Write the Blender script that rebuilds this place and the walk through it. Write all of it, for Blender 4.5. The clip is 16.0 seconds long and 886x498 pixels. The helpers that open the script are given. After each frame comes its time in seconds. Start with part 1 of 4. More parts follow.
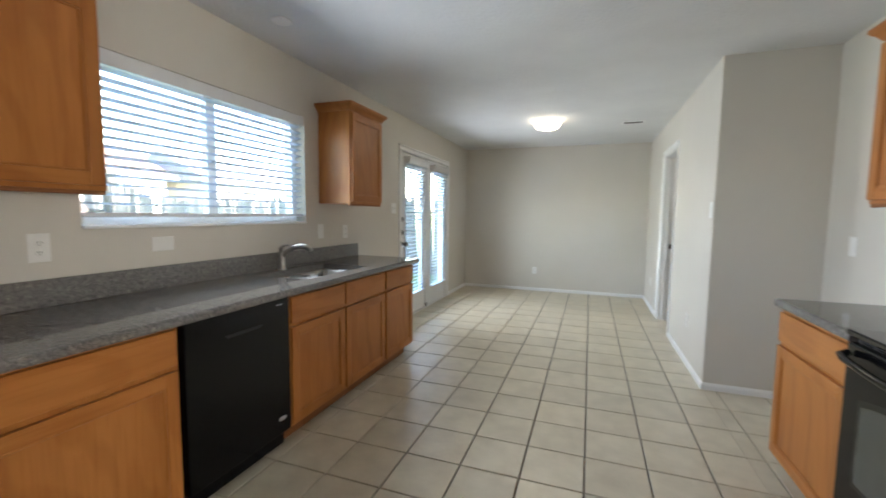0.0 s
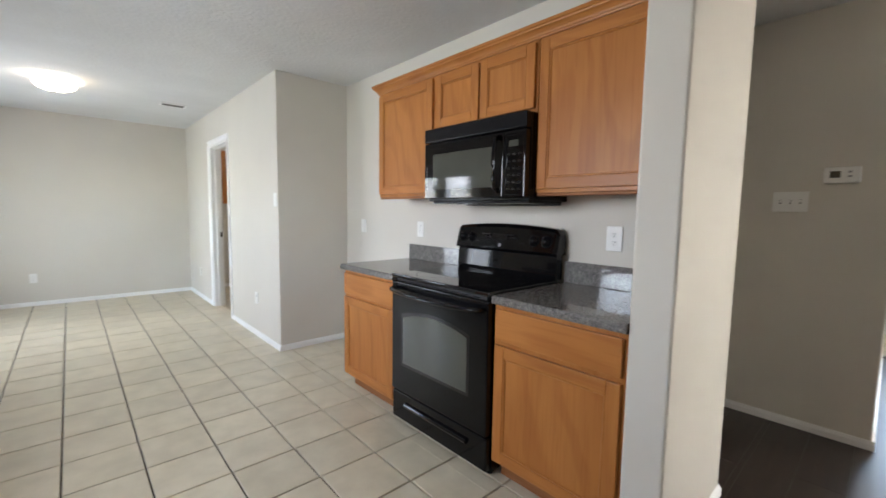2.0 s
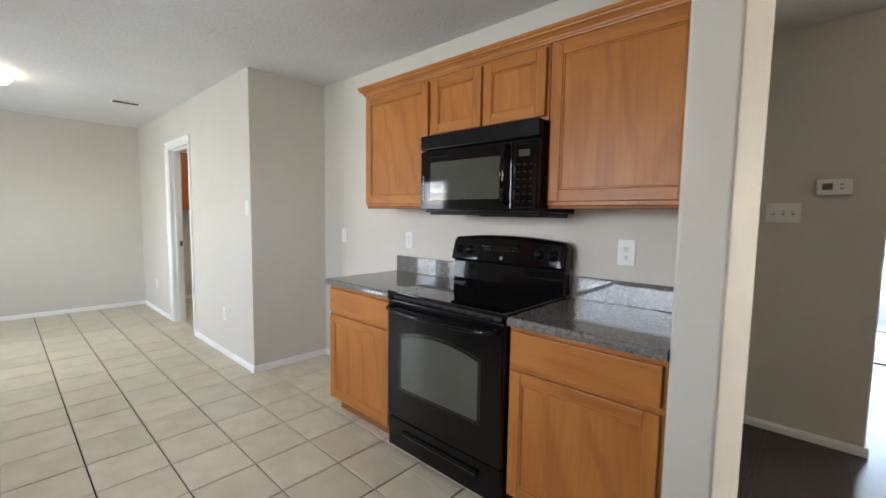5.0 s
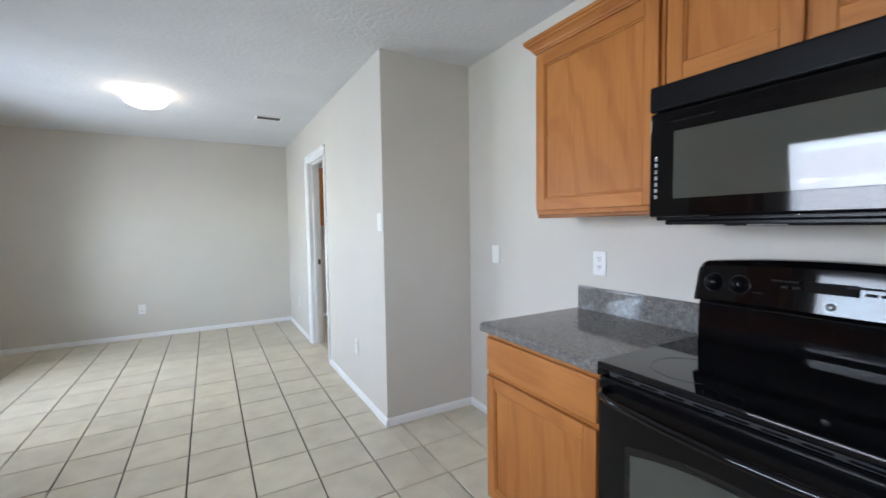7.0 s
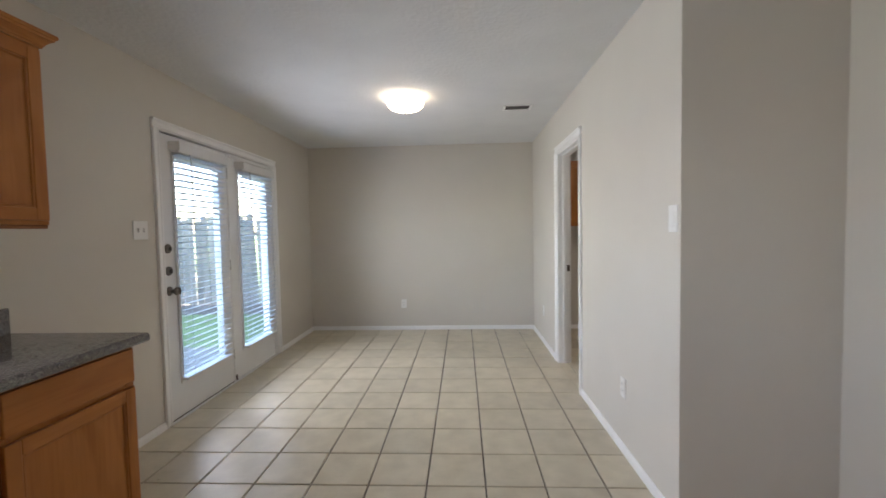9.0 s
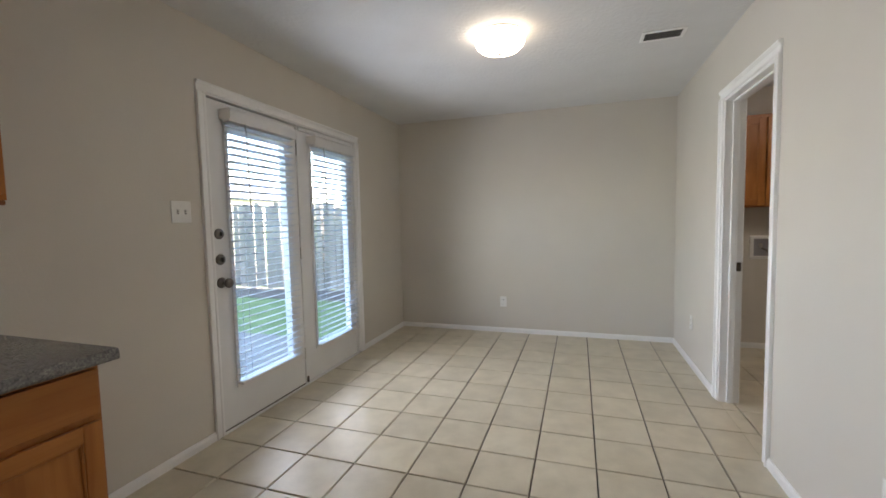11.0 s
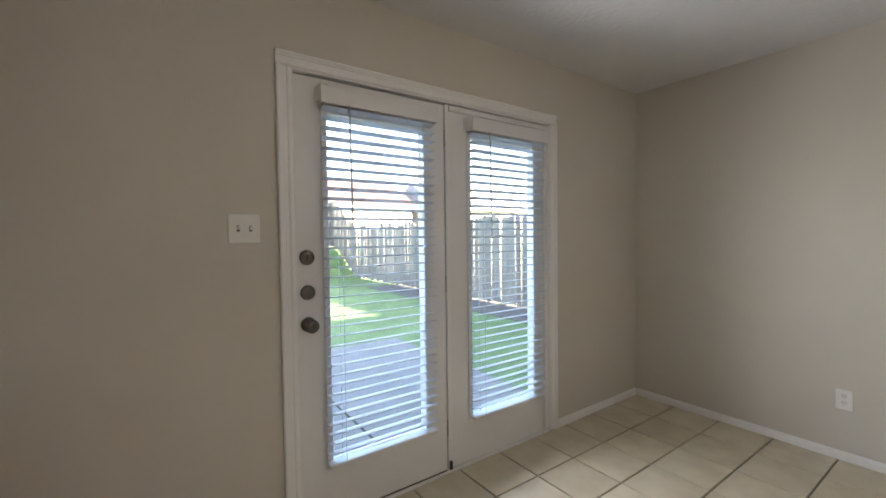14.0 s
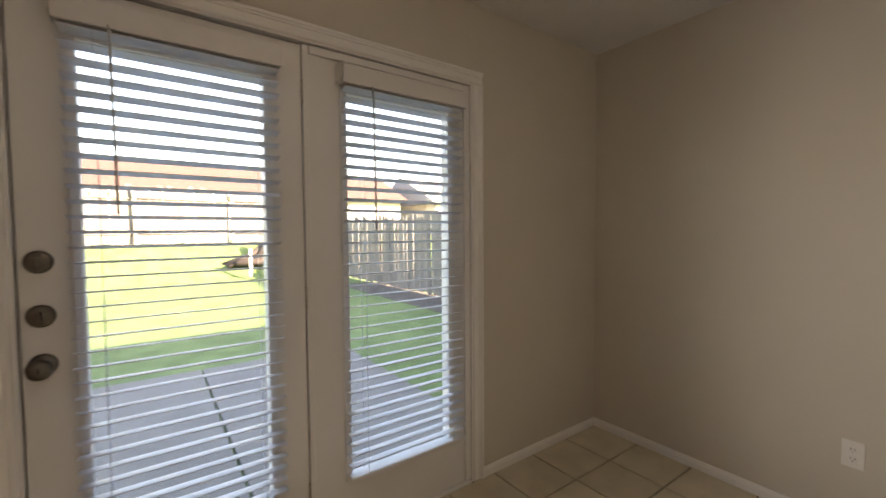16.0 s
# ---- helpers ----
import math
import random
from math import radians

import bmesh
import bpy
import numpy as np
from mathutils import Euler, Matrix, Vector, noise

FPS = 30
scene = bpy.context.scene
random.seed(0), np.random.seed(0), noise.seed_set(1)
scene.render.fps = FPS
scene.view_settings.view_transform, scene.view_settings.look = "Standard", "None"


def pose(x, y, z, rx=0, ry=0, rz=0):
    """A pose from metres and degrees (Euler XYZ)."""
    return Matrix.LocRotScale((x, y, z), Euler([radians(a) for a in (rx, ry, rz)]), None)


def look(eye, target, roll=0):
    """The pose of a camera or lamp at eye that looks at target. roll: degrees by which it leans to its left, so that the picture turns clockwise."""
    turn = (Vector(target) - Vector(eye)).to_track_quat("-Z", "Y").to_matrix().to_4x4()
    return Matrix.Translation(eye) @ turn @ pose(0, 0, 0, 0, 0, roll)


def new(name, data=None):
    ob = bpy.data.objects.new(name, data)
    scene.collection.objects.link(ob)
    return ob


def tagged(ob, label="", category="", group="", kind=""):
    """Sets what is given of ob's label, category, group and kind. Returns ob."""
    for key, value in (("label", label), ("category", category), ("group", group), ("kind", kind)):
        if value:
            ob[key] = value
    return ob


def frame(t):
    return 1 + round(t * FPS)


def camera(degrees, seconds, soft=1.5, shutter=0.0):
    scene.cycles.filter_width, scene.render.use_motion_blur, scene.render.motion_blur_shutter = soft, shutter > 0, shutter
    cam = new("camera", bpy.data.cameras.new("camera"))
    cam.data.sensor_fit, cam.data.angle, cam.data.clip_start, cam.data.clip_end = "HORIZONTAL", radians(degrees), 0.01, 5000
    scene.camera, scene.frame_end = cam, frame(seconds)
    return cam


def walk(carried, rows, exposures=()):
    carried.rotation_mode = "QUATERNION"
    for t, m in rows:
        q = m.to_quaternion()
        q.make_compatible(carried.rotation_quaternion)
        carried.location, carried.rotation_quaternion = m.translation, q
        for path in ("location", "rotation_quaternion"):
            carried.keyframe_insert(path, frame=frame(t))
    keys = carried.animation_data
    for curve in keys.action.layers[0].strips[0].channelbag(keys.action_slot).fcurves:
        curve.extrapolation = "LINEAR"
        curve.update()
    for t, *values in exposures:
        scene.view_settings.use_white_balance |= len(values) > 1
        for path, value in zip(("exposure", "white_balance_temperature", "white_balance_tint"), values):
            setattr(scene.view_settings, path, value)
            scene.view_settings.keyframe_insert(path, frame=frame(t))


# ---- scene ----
cam = camera(94.5, 16.0, soft=1.6, shutter=0.3)
PATH = [
    (0, (2.116, 0.002, 1.297), (1.445, 1.879, 1.127), 0.7),
    (0.5, (2.01, -0.04, 1.252), (1.885, 1.945, 1.04), 0.5),
    (1, (1.892, -0.076, 1.230), (2.354, 1.856, 0.998), 0.4),
    (1.5, (1.765, -0.13, 1.238), (2.731, 1.608, 1.019), 0.2),
    (2, (1.619, -0.109, 1.267), (2.961, 1.363, 1.086), 0.9),
    (2.5, (1.491, -0.027, 1.27), (3.027, 1.243, 1.103), 1.2),
    (3, (1.403, 0.016, 1.275), (3.007, 1.2, 1.113), 0.8),
    (3.2, (1.397, 0.019, 1.28), (3.012, 1.187, 1.119), 0.7),
    (5.5, (1.692, 0.29, 1.32), (3.055, 1.746, 1.165), 0.7),
    (6, (1.798, 0.518, 1.327), (3.024, 2.092, 1.191), 0.4),
    (6.5, (1.871, 0.76, 1.338), (2.973, 2.425, 1.219), -0.1),
    (7, (1.988, 1.015, 1.326), (2.977, 2.749, 1.209), -0.8),
    (7.5, (2.03, 1.194, 1.329), (2.806, 3.034, 1.21), -0.3),
    (8, (2.038, 1.403, 1.325), (2.558, 3.331, 1.221), 0.5),
    (8.5, (2.038, 1.555, 1.328), (2.245, 3.542, 1.249), -0.3),
    (9, (2.043, 1.719, 1.317), (1.946, 3.715, 1.227), -1.1),
    (9.2, (2.058, 1.791, 1.309), (1.864, 3.779, 1.212), -1.3),
    (11.5, (2.043, 2.783, 1.272), (1.276, 4.624, 1.125), -1.1),
    (12, (1.994, 3.022, 1.299), (1.027, 4.767, 1.159), -1.0),
    (12.5, (1.911, 3.265, 1.307), (0.739, 4.883, 1.202), -0.9),
    (13, (1.909, 3.502, 1.319), (0.545, 4.964, 1.244), -1.0),
    (13.5, (1.891, 3.708, 1.326), (0.37, 5.006, 1.265), -0.8),
    (14, (1.816, 3.924, 1.314), (0.183, 5.078, 1.252), -0.7),
    (14.5, (1.804, 4.148, 1.314), (0.094, 5.181, 1.233), -0.5),
    (15, (1.795, 4.357, 1.331), (0.05, 5.33, 1.24), -0.4),
    (15.5, (1.711, 4.548, 1.318), (-0.01, 5.562, 1.226), -0.3),
    (16, (1.608, 4.734, 1.307), (-0.013, 5.901, 1.22), -0.4),
]
EXPOSURES = [(0.0, 4.15, 6050, 10), (0.5, 4.3, 6100, 11), (1.0, 4.45, 6200, 11), (1.5, 4.45, 5900, 10), (2.0, 4.45, 6050, 12), (2.5, 4.3, 6200, 14), (3.0, 4.15, 6250, 13), (5.5, 4.42, 6100, 12), (7.0, 4.4, 5600, 12), (7.5, 4.2, 5800, 13), (8.0, 3.92, 5850, 14), (9.0, 3.85, 6250, 17), (11.5, 3.72, 6350, 16), (12.5, 3.65, 6350, 16), (14.0, 3.65, 6550, 17), (15.0, 3.47, 7050, 20), (16.0, 3.1, 8200, 23)]
walk(cam, [(t, look(eye, target, roll)) for t, eye, target, roll in PATH], EXPOSURES)

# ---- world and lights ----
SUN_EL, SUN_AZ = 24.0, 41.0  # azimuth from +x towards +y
world = bpy.data.worlds.new("sky")
scene.world = world
world.use_nodes = True
wn = world.node_tree.nodes
sky = wn.new("ShaderNodeTexSky")
sky.sky_type, sky.sun_disc = "NISHITA", False
sky.air_density, sky.dust_density, sky.ozone_density = 1.2, 1.0, 1.2
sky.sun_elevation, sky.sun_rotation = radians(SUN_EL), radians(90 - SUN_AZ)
world.node_tree.links.new(sky.outputs[0], wn["Background"].inputs["Color"])
wn["Background"].inputs["Strength"].default_value = 0.15
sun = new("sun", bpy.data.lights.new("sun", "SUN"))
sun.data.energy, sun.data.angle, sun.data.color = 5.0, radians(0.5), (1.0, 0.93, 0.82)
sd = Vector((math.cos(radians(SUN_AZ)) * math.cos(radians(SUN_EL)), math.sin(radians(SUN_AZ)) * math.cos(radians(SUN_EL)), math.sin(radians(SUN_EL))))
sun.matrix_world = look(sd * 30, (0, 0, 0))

# sky light through the kitchen window and the glass of the patio doors
for at_y, at_z, wide, high, power in ((1.93, 1.63, 1.42, 0.7, 1.35), (4.835, 1.07, 0.5, 1.55, 0.82), (5.67, 1.07, 0.5, 1.55, 0.82)):
    skylight = new("window_skylight", bpy.data.lights.new("window_skylight", "AREA"))
    skylight.data.shape, skylight.data.size, skylight.data.size_y = "RECTANGLE", wide, high
    skylight.data.energy, skylight.data.color = power, (0.94, 0.97, 1.0)
    skylight.data.spread = radians(125 if at_z > 1.3 else 145)
    at_x = 0.06 if at_z > 1.3 else 0.078
    skylight.matrix_world = look((at_x, at_y, at_z), (at_x + 2.0, at_y, at_z - 0.3 if at_z > 1.3 else at_z))
# fill lamp at an added, unseen living room window, brightens hall and wing walls
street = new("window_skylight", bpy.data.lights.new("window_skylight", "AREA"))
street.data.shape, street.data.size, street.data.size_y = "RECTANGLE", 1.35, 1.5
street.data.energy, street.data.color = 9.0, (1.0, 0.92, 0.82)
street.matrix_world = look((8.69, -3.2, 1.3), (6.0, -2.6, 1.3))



# ---- materials ----
def material(name, color, rough=0.5, metal=0.0, vary=0.0, scale=8.0, bump=0.0, bump_scale=200.0, spec=0.5, stretch=(1, 1, 1), color2=None, rand=0.0, rough_vary=0.0, detail=6.0, dist=0.004):
    """A surface with grain at two scales: slow blotches between two colours and fine relief."""
    m = bpy.data.materials.new(name)
    m.use_nodes = True
    n, l = m.node_tree.nodes, m.node_tree.links
    b = n["Principled BSDF"]
    b.inputs["Roughness"].default_value, b.inputs["Metallic"].default_value = rough, metal
    b.inputs["Specular IOR Level"].default_value = spec
    b.inputs["Base Color"].default_value = (*color, 1)
    co = n.new("ShaderNodeTexCoord")
    mp = n.new("ShaderNodeMapping")
    mp.inputs["Scale"].default_value = stretch
    l.new(co.outputs["Object"], mp.inputs["Vector"])
    vec = mp.outputs["Vector"]
    if rand:
        oi = n.new("ShaderNodeObjectInfo")
        sh = n.new("ShaderNodeVectorMath")
        sh.operation = "MULTIPLY_ADD"
        sh.inputs[1].default_value = (17.0, 31.0, 23.0)
        l.new(oi.outputs["Random"], sh.inputs[0])
        l.new(vec, sh.inputs[2])
        vec = sh.outputs[0]
    if vary or color2 or rand:
        t = n.new("ShaderNodeTexNoise")
        t.inputs["Scale"].default_value, t.inputs["Detail"].default_value = scale, detail
        l.new(vec, t.inputs["Vector"])
        r = n.new("ShaderNodeValToRGB")
        c2 = color2 or tuple(c * (1 - vary) for c in color)
        r.color_ramp.elements[0].position, r.color_ramp.elements[1].position = 0.32, 0.68
        r.color_ramp.elements[0].color, r.color_ramp.elements[1].color = (*c2, 1), (*color, 1)
        l.new(t.outputs["Fac"], r.inputs["Fac"])
        out = r.outputs["Color"]
        if rand:
            hs = n.new("ShaderNodeHueSaturation")
            mr = n.new("ShaderNodeMapRange")
            mr.inputs["To Min"].default_value, mr.inputs["To Max"].default_value = 1 - rand, 1 + rand
            l.new(oi.outputs["Random"], mr.inputs["Value"])
            l.new(mr.outputs[0], hs.inputs["Value"])
            l.new(out, hs.inputs["Color"])
            out = hs.outputs["Color"]
        l.new(out, b.inputs["Base Color"])
        if rough_vary:
            rr = n.new("ShaderNodeMapRange")
            rr.inputs["To Min"].default_value, rr.inputs["To Max"].default_value = rough - rough_vary, rough + rough_vary
            l.new(t.outputs["Fac"], rr.inputs["Value"])
            l.new(rr.outputs[0], b.inputs["Roughness"])
    if bump:
        t2 = n.new("ShaderNodeTexNoise")
        t2.inputs["Scale"].default_value, t2.inputs["Detail"].default_value = bump_scale, 3.0
        l.new(vec, t2.inputs["Vector"])
        bp = n.new("ShaderNodeBump")
        bp.inputs["Strength"].default_value, bp.inputs["Distance"].default_value = bump, dist
        l.new(t2.outputs["Fac"], bp.inputs["Height"])
        l.new(bp.outputs[0], b.inputs["Normal"])
    return m


def wood_material(name, light, dark, axis, rough=0.38):
    """Stained maple and oak: soft blotches, long grain along one axis and sparse dark pores."""
    long_way = "xyz".index(axis)
    st = [6.0, 6.0, 6.0]
    st[long_way] = 1.8
    m = material(name, light, rough, 0, color2=dark, scale=1.0, stretch=tuple(st), bump=0.08, bump_scale=6.0, rand=0.05, rough_vary=0.07, detail=3.0, spec=0.28)
    n, l = m.node_tree.nodes, m.node_tree.links
    b = n["Principled BSDF"]
    old = b.inputs["Base Color"].links[0].from_socket
    co, mp, t, r = n.new("ShaderNodeTexCoord"), n.new("ShaderNodeMapping"), n.new("ShaderNodeTexNoise"), n.new("ShaderNodeValToRGB")
    fine = [70.0, 70.0, 70.0]
    fine[long_way] = 3.5
    mp.inputs["Scale"].default_value = fine
    oi, sh = n.new("ShaderNodeObjectInfo"), n.new("ShaderNodeVectorMath")
    sh.operation, sh.inputs[1].default_value = "MULTIPLY_ADD", (41.0, 13.0, 29.0)
    l.new(co.outputs["Object"], mp.inputs["Vector"])
    l.new(oi.outputs["Random"], sh.inputs[0])
    l.new(mp.outputs["Vector"], sh.inputs[2])
    l.new(sh.outputs[0], t.inputs["Vector"])
    t.inputs["Scale"].default_value, t.inputs["Detail"].default_value = 1.0, 5.0
    t.inputs["Distortion"].default_value = 0.4
    r.color_ramp.elements[0].position, r.color_ramp.elements[1].position = 0.34, 0.52
    r.color_ramp.elements[0].color, r.color_ramp.elements[1].color = (0.91, 0.875, 0.83, 1), (1, 1, 1, 1)
    l.new(t.outputs["Fac"], r.inputs["Fac"])
    mp2, wv, r2, rings = n.new("ShaderNodeMapping"), n.new("ShaderNodeTexWave"), n.new("ShaderNodeValToRGB"), n.new("ShaderNodeMix")
    broad = [1.0, 1.0, 1.0]
    broad[long_way] = 0.24
    mp2.inputs["Scale"].default_value = broad
    sh2 = n.new("ShaderNodeVectorMath")
    sh2.operation, sh2.inputs[1].default_value = "MULTIPLY_ADD", (3.0, 5.0, 7.0)
    l.new(co.outputs["Object"], mp2.inputs["Vector"])
    l.new(oi.outputs["Random"], sh2.inputs[0])
    l.new(mp2.outputs["Vector"], sh2.inputs[2])
    wv.bands_direction = "DIAGONAL"
    l.new(sh2.outputs[0], wv.inputs["Vector"])
    wv.inputs["Scale"].default_value, wv.inputs["Distortion"].default_value = 3.2, 14.0
    wv.inputs["Detail"].default_value, wv.inputs["Detail Scale"].default_value, wv.inputs["Detail Roughness"].default_value = 2.0, 1.3, 0.45
    r2.color_ramp.elements[0].position, r2.color_ramp.elements[1].position = 0.08, 0.42
    r2.color_ramp.elements[0].color, r2.color_ramp.elements[1].color = (0.9, 0.86, 0.81, 1), (1, 1, 1, 1)
    l.new(wv.outputs["Fac"], r2.inputs["Fac"])
    rings.data_type, rings.blend_type = "RGBA", "MULTIPLY"
    rings.inputs[0].default_value = 1.0
    l.new(old, rings.inputs[6])
    l.new(r2.outputs["Color"], rings.inputs[7])
    mx = n.new("ShaderNodeMix")
    mx.data_type, mx.blend_type = "RGBA", "MULTIPLY"
    mx.inputs[0].default_value = 1.0
    l.new(rings.outputs[2], mx.inputs[6])
    l.new(r.outputs["Color"], mx.inputs[7])
    l.new(mx.outputs[2], b.inputs["Base Color"])
    return m


def granite_material():
    m = material("speckled_granite", (0.2, 0.19, 0.185), 0.05, rough_vary=0.02, vary=0.3)
    n, l = m.node_tree.nodes, m.node_tree.links
    b = n["Principled BSDF"]
    co = n.new("ShaderNodeTexCoord")
    v = n.new("ShaderNodeTexVoronoi")
    v.inputs["Scale"].default_value = 210
    t = n.new("ShaderNodeTexNoise")
    t.inputs["Scale"].default_value, t.inputs["Detail"].default_value = 55, 6
    l.new(co.outputs["Object"], v.inputs["Vector"])
    l.new(co.outputs["Object"], t.inputs["Vector"])
    mx = n.new("ShaderNodeMath")
    mx.operation = "MULTIPLY_ADD"
    mx.inputs[1].default_value = 0.38
    sep = n.new("ShaderNodeSeparateColor")
    l.new(v.outputs["Color"], sep.inputs[0])
    l.new(sep.outputs[0], mx.inputs[0])
    sc = n.new("ShaderNodeMath")
    sc.operation = "MULTIPLY"
    sc.inputs[1].default_value = 0.7
    l.new(t.outputs["Fac"], sc.inputs[0])
    l.new(sc.outputs[0], mx.inputs[2])
    r = n.new("ShaderNodeValToRGB")
    e = r.color_ramp.elements
    e[0].position, e[0].color = 0.25, (0.085, 0.08, 0.076, 1)
    e[1].position, e[1].color = 0.86, (0.29, 0.272, 0.25, 1)
    k = e.new(0.45)
    k.color = (0.14, 0.133, 0.127, 1)
    k = e.new(0.62)
    k.color = (0.185, 0.175, 0.163, 1)
    l.new(mx.outputs[0], r.inputs["Fac"])
    l.new(r.outputs["Color"], b.inputs["Base Color"])
    return m


def glass_material(name, rough=0.0):
    m = bpy.data.materials.new(name)
    m.use_nodes = True
    b = m.node_tree.nodes["Principled BSDF"]
    b.inputs["Base Color"].default_value = (0.97, 0.985, 0.98, 1)
    b.inputs["Roughness"].default_value = rough
    b.inputs["Transmission Weight"].default_value = 1.0
    b.inputs["IOR"].default_value = 1.1
    return m


def lamp_material(name, color, strength):
    m = bpy.data.materials.new(name)
    m.use_nodes = True
    b = m.node_tree.nodes["Principled BSDF"]
    b.inputs["Base Color"].default_value = (0.9, 0.9, 0.88, 1)
    b.inputs["Emission Color"].default_value = (*color, 1)
    b.inputs["Emission Strength"].default_value = strength
    return m


WALL = material("greige_wall_paint", (0.63, 0.592, 0.527), 0.75, vary=0.05, scale=1.5, bump=0.12, bump_scale=90)
CEILING = material("textured_ceiling_paint", (0.71, 0.71, 0.7), 0.8, vary=0.06, scale=3, bump=0.5, bump_scale=36, dist=0.008)
HALLCEILING = material("coarse_ceiling_texture", (0.74, 0.73, 0.7), 0.8, vary=0.1, scale=14, bump=1.0, bump_scale=26, dist=0.02)
WHITE = material("white_trim_paint", (0.85, 0.845, 0.83), 0.35, vary=0.04, scale=5, bump=0.04, bump_scale=120)
DOORWHITE = material("white_door_paint", (0.78, 0.78, 0.77), 0.42, vary=0.04, scale=4, bump=0.05, bump_scale=150)
PLASTIC = material("white_plastic", (0.8, 0.79, 0.76), 0.35, vary=0.03, scale=30)
VALANCE = material("white_blind_valance", (0.72, 0.72, 0.72), 0.4, vary=0.03, scale=20)
SLAT = material("white_blind_slat", (0.64, 0.67, 0.73), 0.45, vary=0.03, scale=20, rand=0.02)
CORD = material("grey_cord", (0.5, 0.5, 0.5), 0.7, vary=0.2, scale=60)
TILE = material("beige_ceramic_tile", (0.66, 0.6, 0.465), 0.32, color2=(0.55, 0.495, 0.375), scale=7, bump=0.15, bump_scale=40, rand=0.05, rough_vary=0.08)
GROUT = material("brown_grout", (0.085, 0.068, 0.052), 0.95, vary=0.35, scale=9, bump=0.4, bump_scale=300)
PLANK = material("dark_wood_plank", (0.05, 0.036, 0.029), 0.3, color2=(0.03, 0.022, 0.018), scale=1.2, stretch=(1.5, 22, 22), bump=0.05, bump_scale=3, rand=0.15, rough_vary=0.02)
WOODZ = wood_material("stained_wood_upright_grain", (0.45, 0.18, 0.043), (0.375, 0.14, 0.031), "z")
WOODX = wood_material("stained_wood_level_grain", (0.45, 0.18, 0.043), (0.375, 0.14, 0.031), "x")
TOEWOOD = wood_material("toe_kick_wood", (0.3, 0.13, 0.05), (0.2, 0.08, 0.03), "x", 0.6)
GRANITE = granite_material()
BLACK = material("black_enamel", (0.003, 0.003, 0.0035), 0.05, vary=0.2, scale=20, spec=0.33)
BLACKFRONT = material("black_appliance_front", (0.003, 0.003, 0.0035), 0.17, vary=0.2, scale=20, spec=0.24)
BLACKSATIN = material("black_satin_plastic", (0.005, 0.005, 0.006), 0.25, vary=0.2, scale=25, spec=0.2)
BLACKGLASS = material("black_ceramic_glass", (0.006, 0.006, 0.007), 0.035, vary=0.2, scale=14)
DARKGLASS = material("grey_oven_window_glass", (0.066, 0.068, 0.056), 0.03, vary=0.15, scale=4)
GREYPRINT = material("grey_print", (0.28, 0.28, 0.29), 0.5, vary=0.1)
KEYPRINT = material("dim_key_print", (0.02, 0.02, 0.021), 0.05, vary=0.2)
SILVER = material("silver_badge", (0.62, 0.63, 0.64), 0.3, 0.9, vary=0.1)
NICKEL = material("satin_nickel", (0.5, 0.48, 0.45), 0.28, 1.0, vary=0.2, scale=60)
AGED = material("aged_nickel", (0.2, 0.185, 0.165), 0.3, 1.0, vary=0.35, scale=40)
BRONZE = material("dark_aged_bronze", (0.14, 0.12, 0.105), 0.32, 0.9, vary=0.3, scale=50)
STEEL = material("brushed_steel", (0.62, 0.61, 0.59), 0.27, 1.0, vary=0.12, scale=3, stretch=(2, 60, 60))
DARKSLOT = material("dark_slot", (0.02, 0.02, 0.02), 0.7, vary=0.2)
RUBBER = material("grey_weather_strip", (0.12, 0.11, 0.1), 0.7, vary=0.3)
GLASS = glass_material("window_glass")
FIXTUREGLASS = lamp_material("lit_frosted_glass", (1.0, 0.82, 0.58), 0.75)
HALLGLASS = lamp_material("lit_hall_glass", (1.0, 0.9, 0.76), 2.4)
CONCRETE = material("patio_concrete", (0.19, 0.175, 0.16), 0.9, vary=0.2, scale=2.5, bump=0.4, bump_scale=120)
GRASS = material("lawn_grass", (0.13, 0.185, 0.06), 0.9, color2=(0.075, 0.115, 0.03), scale=3, bump=1.0, bump_scale=60)
FENCE = material("weathered_cedar", (0.225, 0.2, 0.175), 0.9, color2=(0.14, 0.125, 0.108), scale=1.5, stretch=(9, 9, 1), bump=0.3, bump_scale=20, rand=0.22)
HEAP = material("old_dark_timber", (0.06, 0.045, 0.035), 0.95, color2=(0.035, 0.026, 0.02), scale=6, bump=0.5, bump_scale=30)
BRICK = material("pale_brick_wall", (0.55, 0.5, 0.44), 0.9, vary=0.2, scale=6, bump=0.3, bump_scale=30)
ROOF = material("brown_shingle_roof", (0.11, 0.06, 0.045), 0.95, color2=(0.075, 0.042, 0.032), scale=10, bump=0.6, bump_scale=40)
GREYROOF = material("grey_shingle_roof", (0.26, 0.25, 0.26), 0.95, color2=(0.2, 0.19, 0.2), scale=10, bump=0.6, bump_scale=40)
SIDING = material("house_siding", (0.6, 0.57, 0.52), 0.85, vary=0.12, scale=2)


# ---- building helpers ----
def cuboids(spec, bevel=0.0, seg=1):
    """One bmesh of boxes (x0, x1, y0, y1, z0, z1), their edges rounded."""
    bm = bmesh.new()
    for x0, x1, y0, y1, z0, z1 in spec:
        bmesh.ops.create_cube(bm, size=1, matrix=Matrix.Translation(((x0 + x1) / 2, (y0 + y1) / 2, (z0 + z1) / 2)) @ Matrix.Diagonal((x1 - x0, y1 - y0, z1 - z0, 1)))
    if bevel:
        bmesh.ops.bevel(bm, geom=list(bm.edges), offset=bevel, segments=seg, affect="EDGES", profile=0.5)
    return bm


